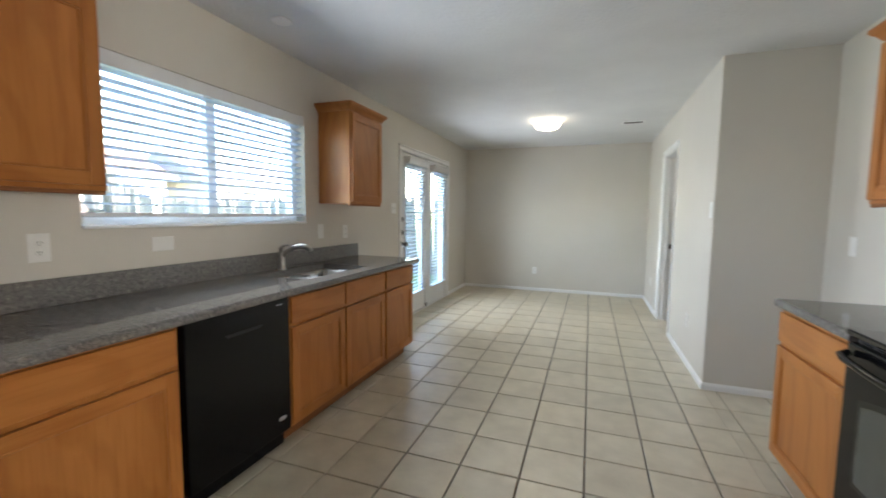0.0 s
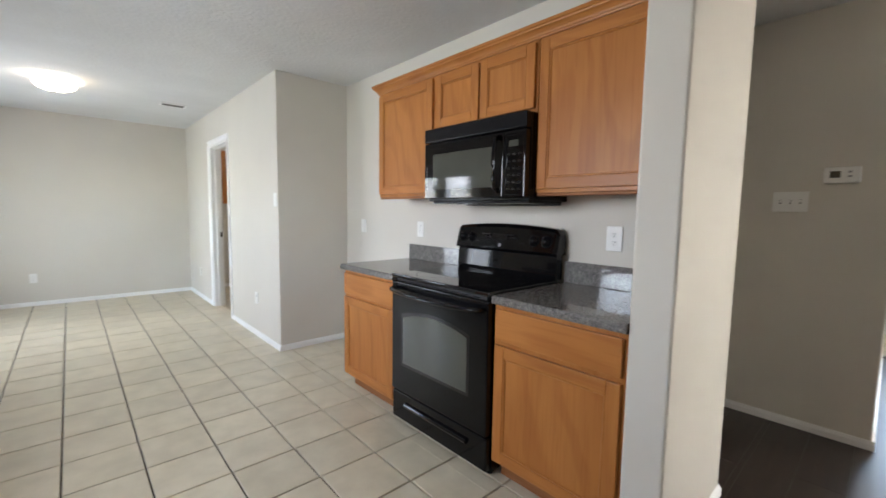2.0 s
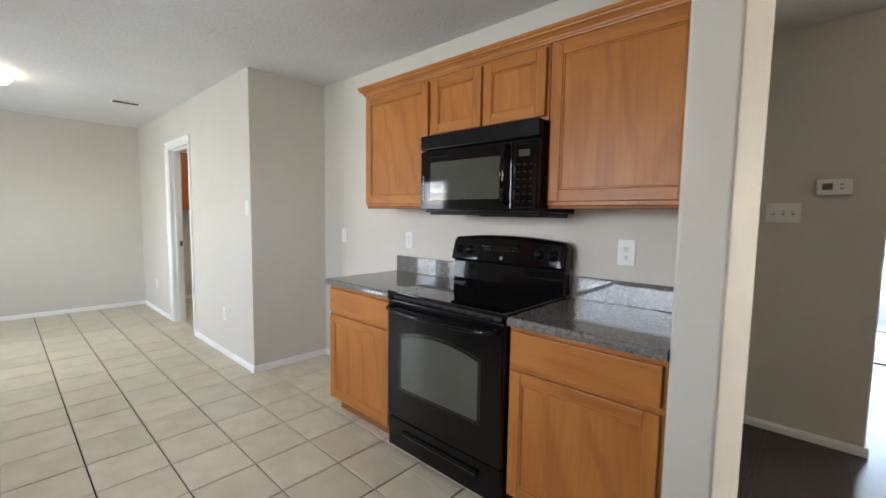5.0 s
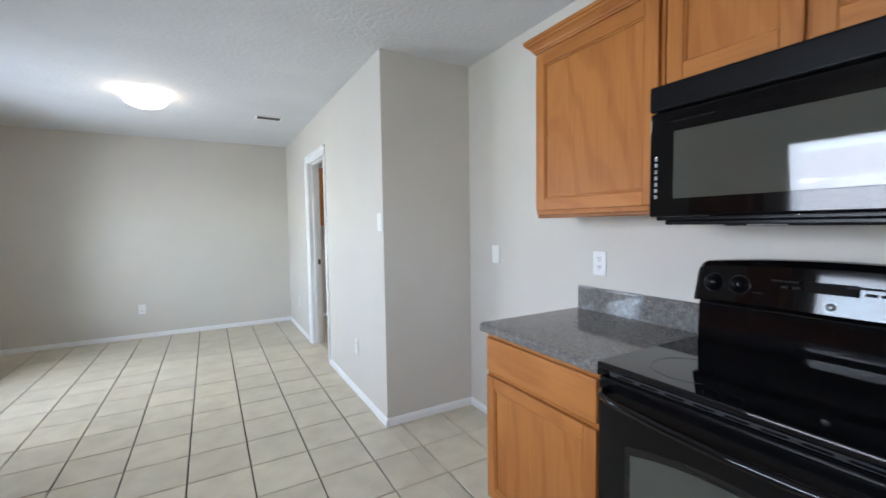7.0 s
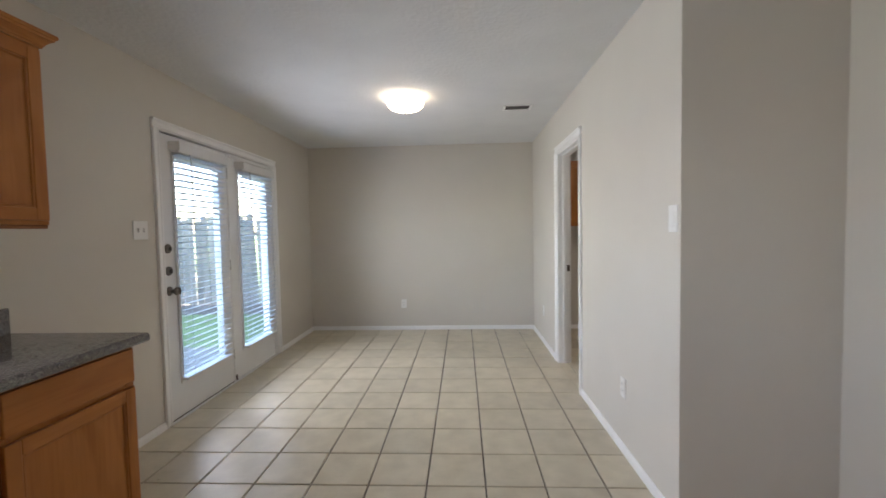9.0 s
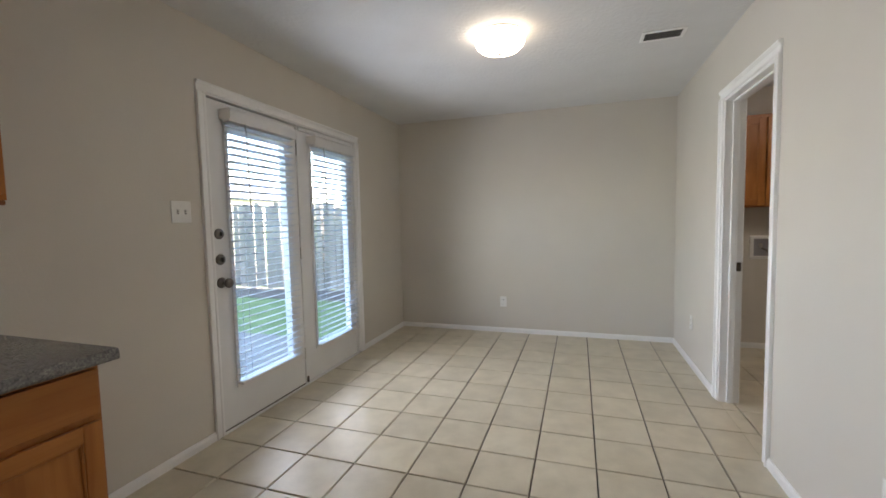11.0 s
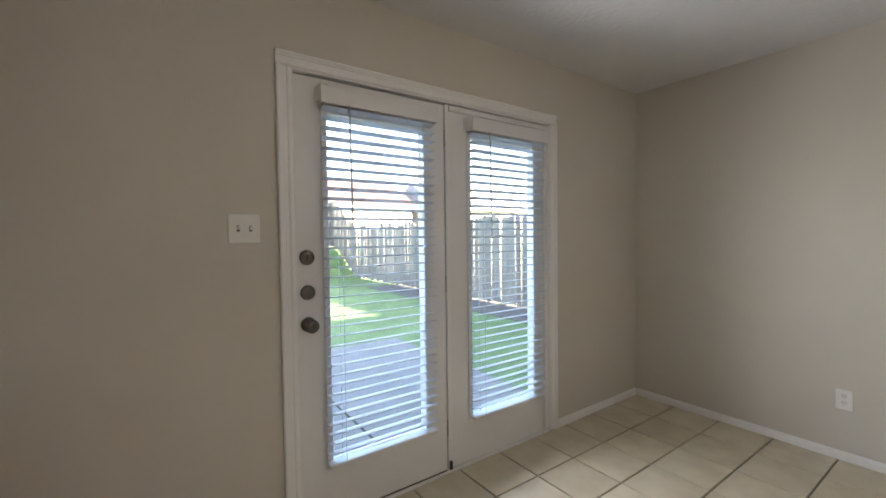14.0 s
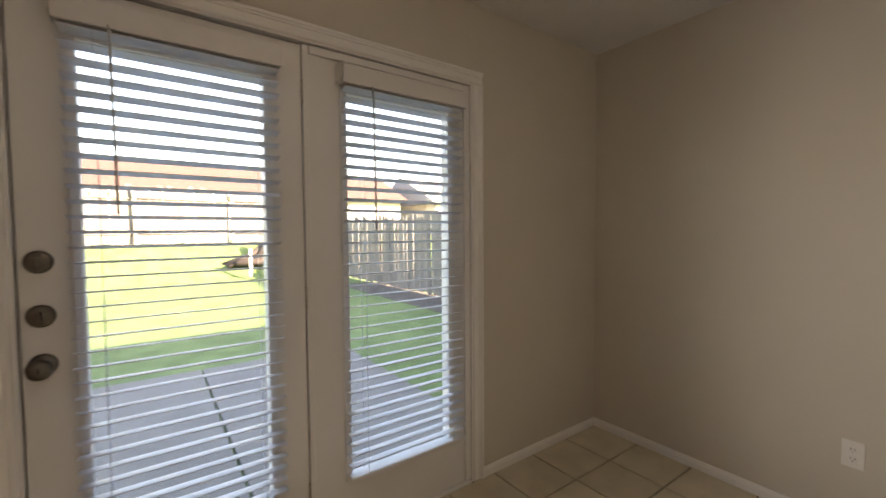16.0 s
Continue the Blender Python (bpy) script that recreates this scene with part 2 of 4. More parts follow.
def prism(points, axis, a0, a1, bevel=0.0):
    """A profile of (u, v) points drawn out along an axis from a0 to a1."""
    bm = bmesh.new()
    place = {"x": lambda u, v, a: (a, u, v), "y": lambda u, v, a: (u, a, v), "z": lambda u, v, a: (u, v, a)}[axis]
    lo = [bm.verts.new(place(u, v, a0)) for u, v in points]
    hi = [bm.verts.new(place(u, v, a1)) for u, v in points]
    bm.faces.new(lo)
    bm.faces.new(hi)
    for i in range(len(points)):
        j = (i + 1) % len(points)
        bm.faces.new((lo[i], lo[j], hi[j], hi[i]))
    bmesh.ops.recalc_face_normals(bm, faces=list(bm.faces))
    if bevel:
        bmesh.ops.bevel(bm, geom=list(bm.edges), offset=bevel, segments=1, affect="EDGES")
    return bm


def lathe(profile, seg=24, m=None):
    """A turned shape: (radius, height) points round the z axis, then moved by m."""
    bm = bmesh.new()
    rings = []
    for r, z in profile:
        rings.append([bm.verts.new((max(r, 0.0004) * math.cos(2 * math.pi * i / seg), max(r, 0.0004) * math.sin(2 * math.pi * i / seg), z)) for i in range(seg)])
    for a, b in zip(rings, rings[1:]):
        for i in range(seg):
            j = (i + 1) % seg
            bm.faces.new((a[i], a[j], b[j], b[i]))
    bm.faces.new(list(reversed(rings[0])))
    bm.faces.new(rings[-1])
    bmesh.ops.recalc_face_normals(bm, faces=list(bm.faces))
    if m is not None:
        bm.transform(m)
    for f in bm.faces:
        f.smooth = True
    return bm


def tube(points, radii, seg=12):
    """A round bar that follows points, with a radius at each."""
    bm = bmesh.new()
    pts = [Vector(p) for p in points]
    rings = []
    for i, p in enumerate(pts):
        d = (pts[min(i + 1, len(pts) - 1)] - pts[max(i - 1, 0)]).normalized()
        q = d.to_track_quat("Z", "Y").to_matrix()
        r = radii[i] if isinstance(radii, (list, tuple)) else radii
        rings.append([bm.verts.new(p + q @ Vector((r * math.cos(2 * math.pi * k / seg), r * math.sin(2 * math.pi * k / seg), 0))) for k in range(seg)])
    for a, b in zip(rings, rings[1:]):
        for i in range(seg):
            j = (i + 1) % seg
            bm.faces.new((a[i], a[j], b[j], b[i]))
    bm.faces.new(list(reversed(rings[0])))
    bm.faces.new(rings[-1])
    bmesh.ops.recalc_face_normals(bm, faces=list(bm.faces))
    for f in bm.faces:
        f.smooth = True
    return bm


def finish(name, bm, mat):
    me = bpy.data.meshes.new(name)
    bm.to_mesh(me)
    bm.free()
    me.materials.append(mat)
    return new(name, me)


def part(name, bm, mat, parent, label=""):
    ob = finish(name, bm, mat)
    ob.parent = parent
    if label:
        ob["label"] = label
    return ob


def thing(name, m, label, category, group="", kind=""):
    ob = new(name)
    ob.empty_display_size = 0.1
    ob.matrix_world = m
    return tagged(ob, label, category, group, kind)


def structure(name, bm, mat, label, category):
    return tagged(finish(name, bm, mat), label, category, kind="structure")


# ---- the plan ----
H = 2.44
EAST_D, EAST_K = 2.965, 3.633
NORTH, PAN = 7.13, 3.50
EDGE = 0.335  # where tile gives way to wood, at the wing wall

def pierced(axis, a0, a1, t0, t1, holes, z1=H):
    """Wall boxes along an axis with openings (from, to, sill, head)."""
    spec, at = [], a0
    for h0, h1, s0, s1 in sorted(holes):
        spec.append((at, h0, 0, z1))
        if s0 > 0:
            spec.append((h0, h1, 0, s0))
        if s1 < z1:
            spec.append((h0, h1, s1, z1))
        at = h1
    spec.append((at, a1, 0, z1))
    bm = cuboids([(t0, t1, p, q, lo, hi) if axis == "y" else (p, q, t0, t1, lo, hi) for p, q, lo, hi in spec])
    bmesh.ops.remove_doubles(bm, verts=list(bm.verts), dist=0.0005)
    return bm

WIN = (1.17, 2.69, 1.215, 2.035)
FD = (4.42, 6.075, 0.0, 2.05)
LD = (5.0, 5.745, 0.0, 2.035)
FRONT = (-0.91, -0.0, 0.0, 2.05)
# unseen opening in the front wall, added to let in fill light
FILLWIN = (-3.9, -2.5, 0.5, 2.1)
structure("wall_west", pierced("y", -4.5, NORTH + 0.15, -0.15, 0, [WIN, FD]), WALL, "greige painted wall with kitchen window and patio doors", "wall")
structure("wall_north", pierced("x", 0, 5.1, NORTH, NORTH + 0.15, []), WALL, "greige painted wall at the end of the dining area", "wall")
structure("wall_dining_east", pierced("y", PAN + 0.115, NORTH, EAST_D, EAST_D + 0.115, [LD]), WALL, "greige painted wall with the laundry doorway", "wall")
structure("wall_pantry", pierced("x", EAST_D, 4.8, PAN, PAN + 0.115, []), WALL, "greige painted return wall beside the kitchen", "wall")
structure("wall_kitchen_east", pierced("y", 0.478, PAN, EAST_K, EAST_K + 0.115, [(3.105, 3.225, 0.233, 0.377)]), WALL, "greige painted wall behind the stove", "wall")
structure("wall_wing", cuboids([(3.022, 3.748, 0.338, 0.478, 0, H)], 0.012, 3), WALL, "greige wing wall with rounded corners", "wall")
structure("wall_hall_end", cuboids([(4.81, 4.93, -0.12, PAN + 0.1, 0, H)], 0.01, 2), WALL, "greige wall with thermostat and light switches", "wall")
structure("wall_hall_north", cuboids([(4.93, 7.05, -0.12, 0, 0, H)]), WALL, "greige hallway wall", "wall")
structure("wall_foyer_north", cuboids([(6.93, 7.05, 0, 0.3, 0, H), (6.93, 8.7, 0.3, 0.42, 0, H)]), WALL, "greige foyer wall", "wall")
structure("wall_front", pierced("y", -4.5, 0.42, 8.7, 8.85, [FILLWIN, FRONT]), WALL, "greige wall with the open front door", "wall")
structure("wall_foyer_south", cuboids([(7.25, 8.7, -1.3, -1.18, 0, H)]), WALL, "sunlit cream foyer wall", "wall")
# unseen wall, carried north so the house shadow covers the lawn
structure("wall_outer_north", cuboids([(-0.15, 0, NORTH + 0.15, 12.3, 0, H), (0, 8.85, 12.15, 12.3, 0, H), (8.7, 8.85, 0.42, 12.15, 0, H)]), SIDING, "plain outer wall, unseen, run north to shade the lawn", "wall")
# unseen walls, added to block low sun from the front doorway
structure("wall_garage", cuboids([(8.85, 15.0, 1.3, 1.45, -0.12, H), (14.85, 15.0, 1.45, 7.5, -0.12, H), (8.85, 15.0, 7.5, 7.65, -0.12, H)]), BRICK, "plain brick wall, unseen, added to keep sun off the front door", "wall")
structure("wall_south", pierced("x", -0.15, 8.85, -4.65, -4.5, []), WALL, "plain greige wall of the living room", "wall")
structure("wall_laundry_east", cuboids([(5.1, 5.2, PAN + 0.1, NORTH + 0.15, 0, H)]), WALL, "plain laundry wall", "wall")
structure("ceiling", cuboids([(-0.15, 8.85, -4.65, NORTH + 0.15, H, H + 0.12)]), CEILING, "white ceiling with splatter texture", "ceiling")
structure("ceiling_hall", cuboids([(4.93, 8.7, -1.18, -0.12, H - 0.006, H)]), HALLCEILING, "white hallway ceiling with coarse knockdown texture", "ceiling")
structure("floor_slab", cuboids([(-0.15, 8.85, -4.65, NORTH + 0.15, -0.14, -0.012)]), GROUT, "brown grouted floor bed under the tiles", "floor")


# ---- trim ----
BASE_PROFILE = [(0, 0), (0.013, 0), (0.013, 0.034), (0.009, 0.042), (0.006, 0.05), (0, 0.052)]


def baseboard(x0, y0, x1, y1, side):
    """A run of baseboard on a wall; side is the way that its face looks."""
    sx, sy = side
    if x0 == x1:
        bm = prism([(x0 + sx * u, v) for u, v in BASE_PROFILE], "y", min(y0, y1), max(y0, y1))
    else:
        bm = prism([(y0 + sy * u, v) for u, v in BASE_PROFILE], "x", min(x0, x1), max(x0, x1))
    structure("baseboard", bm, WHITE, "white painted baseboard along the wall", "baseboard")


baseboard(0, 3.45, 0, 4.36, (1, 0))
baseboard(0, 6.137, 0, NORTH, (1, 0))
baseboard(0.014, NORTH, EAST_D - 0.014, NORTH, (0, -1))
baseboard(EAST_D, 5.808, EAST_D, NORTH, (-1, 0))
baseboard(EAST_D, PAN - 0.014, EAST_D, 4.938, (-1, 0))
baseboard(EAST_D, PAN, EAST_K - 0.014, PAN, (0, -1))
baseboard(EAST_K, 2.49, EAST_K, PAN, (-1, 0))
baseboard(3.022, 0.338, 3.748, 0.338, (0, -1))
baseboard(3.022, 0.324, 3.022, 0.46, (-1, 0))
baseboard(4.81, -0.134, 4.81, PAN, (-1, 0))
baseboard(4.81, -0.12, 7.05, -0.12, (0, -1))
baseboard(7.25, -1.18, 8.7, -1.18, (0, 1))
baseboard(8.7, -1.18, 8.7, -0.97, (-1, 0))
baseboard(7.25, -1.3, 7.25, -1.166, (-1, 0))
baseboard(3.08, NORTH, 5.1, NORTH, (0, -1))

CASING_PROFILE = [(0, 0), (0.062, 0), (0.062, 0.017), (0.058, 0.02), (0.05, 0.02), (0.046, 0.015), (0.041, 0.015), (0.038, 0.01), (0.019, 0.0085), (0.015, 0.012), (0.006, 0.012), (0, 0.007)]


def casing(name, wall_x, side, y0, y1, top, mat, label):
    """Moulded trim round an opening in a wall of constant x; y0..y1 and top are the opening."""
    t = thing(name, Matrix.Identity(4), label, "door trim", kind="structure")
    part("left_casing", prism([(wall_x + side * v, y0 - u) for u, v in CASING_PROFILE], "z", 0, top), mat, t)
    part("right_casing", prism([(wall_x + side * v, y1 + u) for u, v in CASING_PROFILE], "z", 0, top), mat, t)
    part("head_casing", prism([(wall_x + side * v, top + u) for u, v in CASING_PROFILE], "y", y0 - 0.062, y1 + 0.062), mat, t)
    return t


casing("trim", 0.0, 1, FD[0], FD[1], FD[3] - 0.008, WHITE, "white moulded casing round the patio doors")
casing("trim", EAST_D, -1, LD[0], LD[1], LD[3], WHITE, "white moulded casing round the laundry doorway")
casing("trim", EAST_D + 0.115, 1, LD[0], LD[1], LD[3], WHITE, "white casing on the laundry side of the doorway")
casing("trim", 8.7, -1, FRONT[0], FRONT[1], FRONT[3], WHITE, "white casing round the front doorway")

jamb = thing("door_frame", Matrix.Identity(4), "white laundry doorway jamb with a strike plate", "door frame", kind="structure")
X0, X1 = EAST_D - 0.002, EAST_D + 0.117
part("left_jamb", cuboids([(X0, X1, LD[0], LD[0] + 0.018, 0, LD[3])], 0.001), WHITE, jamb)
part("right_jamb", cuboids([(X0, X1, LD[1] - 0.018, LD[1], 0, LD[3])], 0.001), WHITE, jamb)
part("head_jamb", cuboids([(X0, X1, LD[0] + 0.018, LD[1] - 0.018, LD[3] - 0.018, LD[3])], 0.001), WHITE, jamb)
part("door_stop", cuboids([(X0 + 0.045, X0 + 0.082, LD[1] - 0.03, LD[1] - 0.018, 0, LD[3] - 0.018), (X0 + 0.045, X0 + 0.082, LD[0] + 0.018, LD[0] + 0.03, 0, LD[3] - 0.018), (X0 + 0.045, X0 + 0.082, LD[0] + 0.03, LD[1] - 0.03, LD[3] - 0.03, LD[3] - 0.018)], 0.002), WHITE, jamb)
part("strike_plate", cuboids([(X0 + 0.083, X0 + 0.112, LD[1] - 0.021, LD[1] - 0.0165, 0.9, 0.96)], 0.002), BRONZE, jamb, "dark metal strike plate")


# ---- blinds ----
def blind(name, w, h, slat_w, pitch, tilt, m, label, wand=0.0, valance=0.075):
    """Slatted blind. Local x runs along the slats, z down from 0, and +y faces the room."""
    t = thing(name, m, label, "window blind")
    part("valance", cuboids([(-0.012, w + 0.012, 0.022, 0.034, -valance, 0), (-0.012, -0.002, -0.02, 0.022, -valance, 0), (w + 0.002, w + 0.012, -0.02, 0.022, -valance, 0)], 0.002), VALANCE, t, "white valance across the top")
    part("head_rail", cuboids([(0, w, -0.02, 0.02, -0.045, -0.003)], 0.002), SLAT, t)
    n = int((h - valance - 0.03) / pitch)
    me = None
    for i in range(n):
        z = -valance - 0.012 - i * pitch
        if me is None:
            a = radians(tilt)
            prof = []
            for k in range(7):
                u = -0.5 + k / 6
                prof.append((u * slat_w, 0.0025 * (1 - 4 * u * u)))
            prof += [(u, v - 0.0024) for u, v in reversed(prof)]
            prof = [(u * math.cos(a) - v * math.sin(a), u * math.sin(a) + v * math.cos(a)) for u, v in prof]
            ob = part("slat", prism(prof, "x", 0.002, w - 0.002), SLAT, t)
            me = ob.data
        else:
            ob = new("slat", me)
            ob.parent = t
        ob.location = (0, 0, z)
        ob.rotation_euler = (radians(random.uniform(-1.2, 1.2)), radians(random.uniform(-0.06, 0.06)), 0)
    zb = -valance - 0.012 - n * pitch
    part("bottom_rail", cuboids([(0, w, -slat_w / 2, slat_w / 2, zb - 0.02, zb)], 0.004), VALANCE, t, "thick white bottom rail")
    for f in (0.13, 0.87) if w < 1 else (0.08, 0.36, 0.64, 0.92):
        part("ladder_cord", tube([(w * f, slat_w / 2 + 0.001, -valance), (w * f, slat_w / 2 + 0.001, zb)], 0.0009, 5), SLAT, t)
        part("ladder_cord", tube([(w * f, -slat_w / 2 - 0.001, -valance), (w * f, -slat_w / 2 - 0.001, zb)], 0.0009, 5), SLAT, t)
    if wand:
        part("tilt_wand", tube([(w - 0.115, 0.03, -valance + 0.01), (w - 0.117, 0.038, -valance - 0.05), (w - 0.122, 0.04, -valance - wand)], 0.0042, 8), CORD, t, "grey tilt wand")
    return t


def facing_east(x, y, z):
    """Local +y looks to world +x, local x runs to world -y."""
    return pose(x, y, z, 0, 0, -90)


# patio doors
def lite_door(name, y0, y1, g0, g1, label):
    t = thing(name, pose(0, 0, 0), label, "door", kind="structure")
    z0, z1, b, c = 0.008, 2.027, 0.272, 1.872
    part("leaf", cuboids([(-0.06, -0.016, y0, g0, z0, z1), (-0.06, -0.016, g1, y1, z0, z1), (-0.06, -0.016, g0, g1, z0, b), (-0.06, -0.016, g0, g1, c, z1)]), DOORWHITE, t)
    part("glazing_frame", cuboids([(-0.016, -0.004, g0 - 0.028, g0, b - 0.028, c + 0.028), (-0.016, -0.004, g1, g1 + 0.028, b - 0.028, c + 0.028), (-0.016, -0.004, g0, g1, b - 0.028, b), (-0.016, -0.004, g0, g1, c, c + 0.028)], 0.003), DOORWHITE, t)
    pane = part("pane", cuboids([(-0.042, -0.036, g0, g1, b, c)]), GLASS, t, "clear door glass")
    pane.visible_shadow = False
    return t


active = lite_door("door_1", 4.434, 5.231, 4.577, 5.09, "white patio door with a blind over its glass")
fixed = lite_door("door_2", 5.256, 6.063, 5.412, 5.925, "fixed white patio door leaf with a blind")
part("astragal", cuboids([(-0.058, -0.008, 5.2355, 5.258, 0.007, 2.032)], 0.003), DOORWHITE, fixed)
for z in (0.25, 1.05, 1.85):
    part("hinge", tube([(-0.01, 5.2335, z - 0.045), (-0.01, 5.2335, z + 0.045)], 0.004, 8), NICKEL, active)
# dark strip gives the shade of the gap below the leaf
part("door_sweep", cuboids([(-0.058, -0.013, 4.436, 5.229, 0.0035, 0.011)], 0.001), RUBBER, active, "dark strip standing in for the shaded gap under the door")
part("flush_bolt", cuboids([(-0.007, 0.004, 5.238, 5.256, 0.012, 0.06)], 0.002), BRONZE, fixed, "small dark bolt at the foot")
TOX = pose(0, 0, 0, 0, 90, 0)
for z, kind in ((1.227, "dead_bolt"), (1.071, "dead_bolt"), (0.929, "knob")):
    k = part(kind, lathe([(0.033, 0), (0.033, 0.006), (0.029, 0.012), (0.027, 0.014)] if kind == "dead_bolt" else [(0.033, 0), (0.033, 0.005), (0.026, 0.012), (0.013, 0.016), (0.012, 0.034), (0.022, 0.042), (0.029, 0.054), (0.03, 0.062), (0.025, 0.072), (0.012, 0.076)], 24, pose(-0.016, 4.478, z) @ TOX), AGED, active, "round metal lock" if kind == "dead_bolt" else "round metal door knob")
    if kind == "dead_bolt":
        part("thumb_turn", cuboids([(-0.004, 0.016, 4.4745, 4.4815, z - 0.014, z + 0.014)], 0.003, 2), AGED, k)
    else:
        part("key_slot", cuboids([(0.058, 0.0615, 4.476, 4.480, z - 0.008, z + 0.008)], 0.001), DARKSLOT, k)
frame1 = thing("door_frame", pose(0, 0, 0), "white patio door frame with weather strips", "door frame", kind="structure")
part("left_jamb", cuboids([(-0.15, 0.004, FD[0], FD[0] + 0.008, 0, FD[3])], 0.001), WHITE, frame1)
part("right_jamb", cuboids([(-0.15, 0.004, FD[1] - 0.008, FD[1], 0, FD[3])], 0.001), WHITE, frame1)
part("head_jamb", cuboids([(-0.15, 0.004, FD[0] + 0.008, FD[1] - 0.008, FD[3] - 0.014, FD[3])], 0.001), WHITE, frame1)
part("weather_strip", cuboids([(-0.075, -0.061, FD[0] + 0.008, FD[0] + 0.03, 0.02, FD[3] - 0.014), (-0.075, -0.061, FD[1] - 0.03, FD[1] - 0.008, 0.02, FD[3] - 0.014), (-0.075, -0.061, FD[0], FD[1], 2.02, 2.036), (-0.075, -0.063, 5.22, 5.27, 0.02, 2.03)]), RUBBER, frame1)
part("sill", cuboids([(-0.2, 0.003, FD[0] + 0.008, FD[1] - 0.008, -0.02, 0.003)], 0.002), WHITE, frame1, "low white door sill")
part("glazing_stop", cuboids([(-0.016, -0.002, 6.028, 6.063, 0.02, 2.03), (-0.016, -0.002, 5.26, 6.028, 1.998, 2.03)], 0.004, 2), DOORWHITE, fixed)
blind("door_blind", 0.594, 1.735, 0.05, 0.0445, 9, facing_east(0.022, 5.138, 1.978), "white slatted blind on the patio door", 0.54)
blind("door_blind", 0.606, 1.735, 0.05, 0.0445, 9, facing_east(0.022, 5.992, 1.972), "white slatted blind on the fixed patio door", 0.58)
for a, b in ((4.544, 1.978), (5.386, 1.972)):
    structure("bracket", cuboids([(-0.016, 0.07, a - 0.016, a - 0.0135, b - 0.06, b + 0.004), (-0.016, 0.058, a - 0.0135, a + 0.02, b + 0.0015, b + 0.004)], 0.0006), PLASTIC, "clear plastic blind bracket at the valance end", "bracket")

# kitchen window
win = thing("window_1", pose(0, 0, 0), "white sliding kitchen window behind a blind", "window", kind="structure")
wy0, wy1, wz0, wz1 = WIN
part("window_frame", cuboids([(-0.15, -0.085, wy0, wy0 + 0.05, wz0, wz1), (-0.15, -0.085, wy1 - 0.05, wy1, wz0, wz1), (-0.15, -0.085, wy0 + 0.05, wy1 - 0.05, wz0, wz0 + 0.05), (-0.15, -0.085, wy0 + 0.05, wy1 - 0.05, wz1 - 0.05, wz1)], 0.003), WHITE, win)
part("meeting_rail", cuboids([(-0.14, -0.09, 1.895, 1.965, wz0 + 0.05, wz1 - 0.05)], 0.003), WHITE, win)
for a, b in ((wy0 + 0.05, 1.895), (1.965, wy1 - 0.05)):
    p = part("pane", cuboids([(-0.12, -0.114, a, b, wz0 + 0.05, wz1 - 0.05)]), GLASS, win)
    p.visible_shadow = False
part("window_sill", cuboids([(-0.085, 0.012, wy0 + 0.001, wy1 - 0.001, wz0 - 0.004, wz0 + 0.012)], 0.004, 2), WHITE, win)
blind("window_blind", 1.5, 0.808, 0.05, 0.0445, 9, facing_east(-0.04, 2.682, 2.033), "white slatted blind in the kitchen window", 0, 0.07)

# unseen window, added so that light reaches the hall and kitchen
liv = thing("window_2", pose(0, 0, 0), "white framed living room window, unseen, added to let in light", "window", kind="structure")
ly0, ly1, lz0, lz1 = FILLWIN
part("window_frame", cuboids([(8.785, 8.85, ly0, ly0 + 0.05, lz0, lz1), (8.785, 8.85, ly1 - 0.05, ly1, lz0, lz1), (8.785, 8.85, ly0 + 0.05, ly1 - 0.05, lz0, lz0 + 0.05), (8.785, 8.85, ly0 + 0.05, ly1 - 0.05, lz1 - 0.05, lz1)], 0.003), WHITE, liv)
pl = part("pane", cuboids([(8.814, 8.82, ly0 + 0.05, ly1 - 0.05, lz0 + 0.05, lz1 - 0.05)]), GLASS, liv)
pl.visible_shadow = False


# ---- cabinets: local x along the front, -y towards the room ----
def on_west(y, z=0.0):
    return pose(0, y, z, 0, 0, 90)


def on_east(y, z=0.0):
    return pose(EAST_K, y, z, 0, 0, -90)


def panel_door(x0, x1, z0, z1, yf, parent, rail=0.052):
    """A framed door with a recessed panel and a bead round it; yf is the back of the door."""
    f = yf - 0.019
    a, b, c, e = x0 + rail, x1 - rail, z0 + rail, z1 - rail
    d = part("door", cuboids([(a - 0.004, b + 0.004, f + 0.009, yf - 0.003, c - 0.004, e + 0.004)]), WOODZ, parent)
    for p, q in ((x0, a), (b, x1)):
        part("stile", cuboids([(p, q, f, yf, z0, z1)], 0.0035, 2), WOODZ, d)
    for p, q in ((z0, c), (e, z1)):
        part("rail", cuboids([(a, b, f, yf, p, q)], 0.0025, 2), WOODX, d)
    k = 0.009
    part("bead", cuboids([(a, a + k, f + 0.003, f + 0.0092, c, e), (b - k, b, f + 0.003, f + 0.0092, c, e), (a + k, b - k, f + 0.003, f + 0.0092, c, c + k), (a + k, b - k, f + 0.003, f + 0.0092, e - k, e)], 0.002), WOODZ, d)
    return d


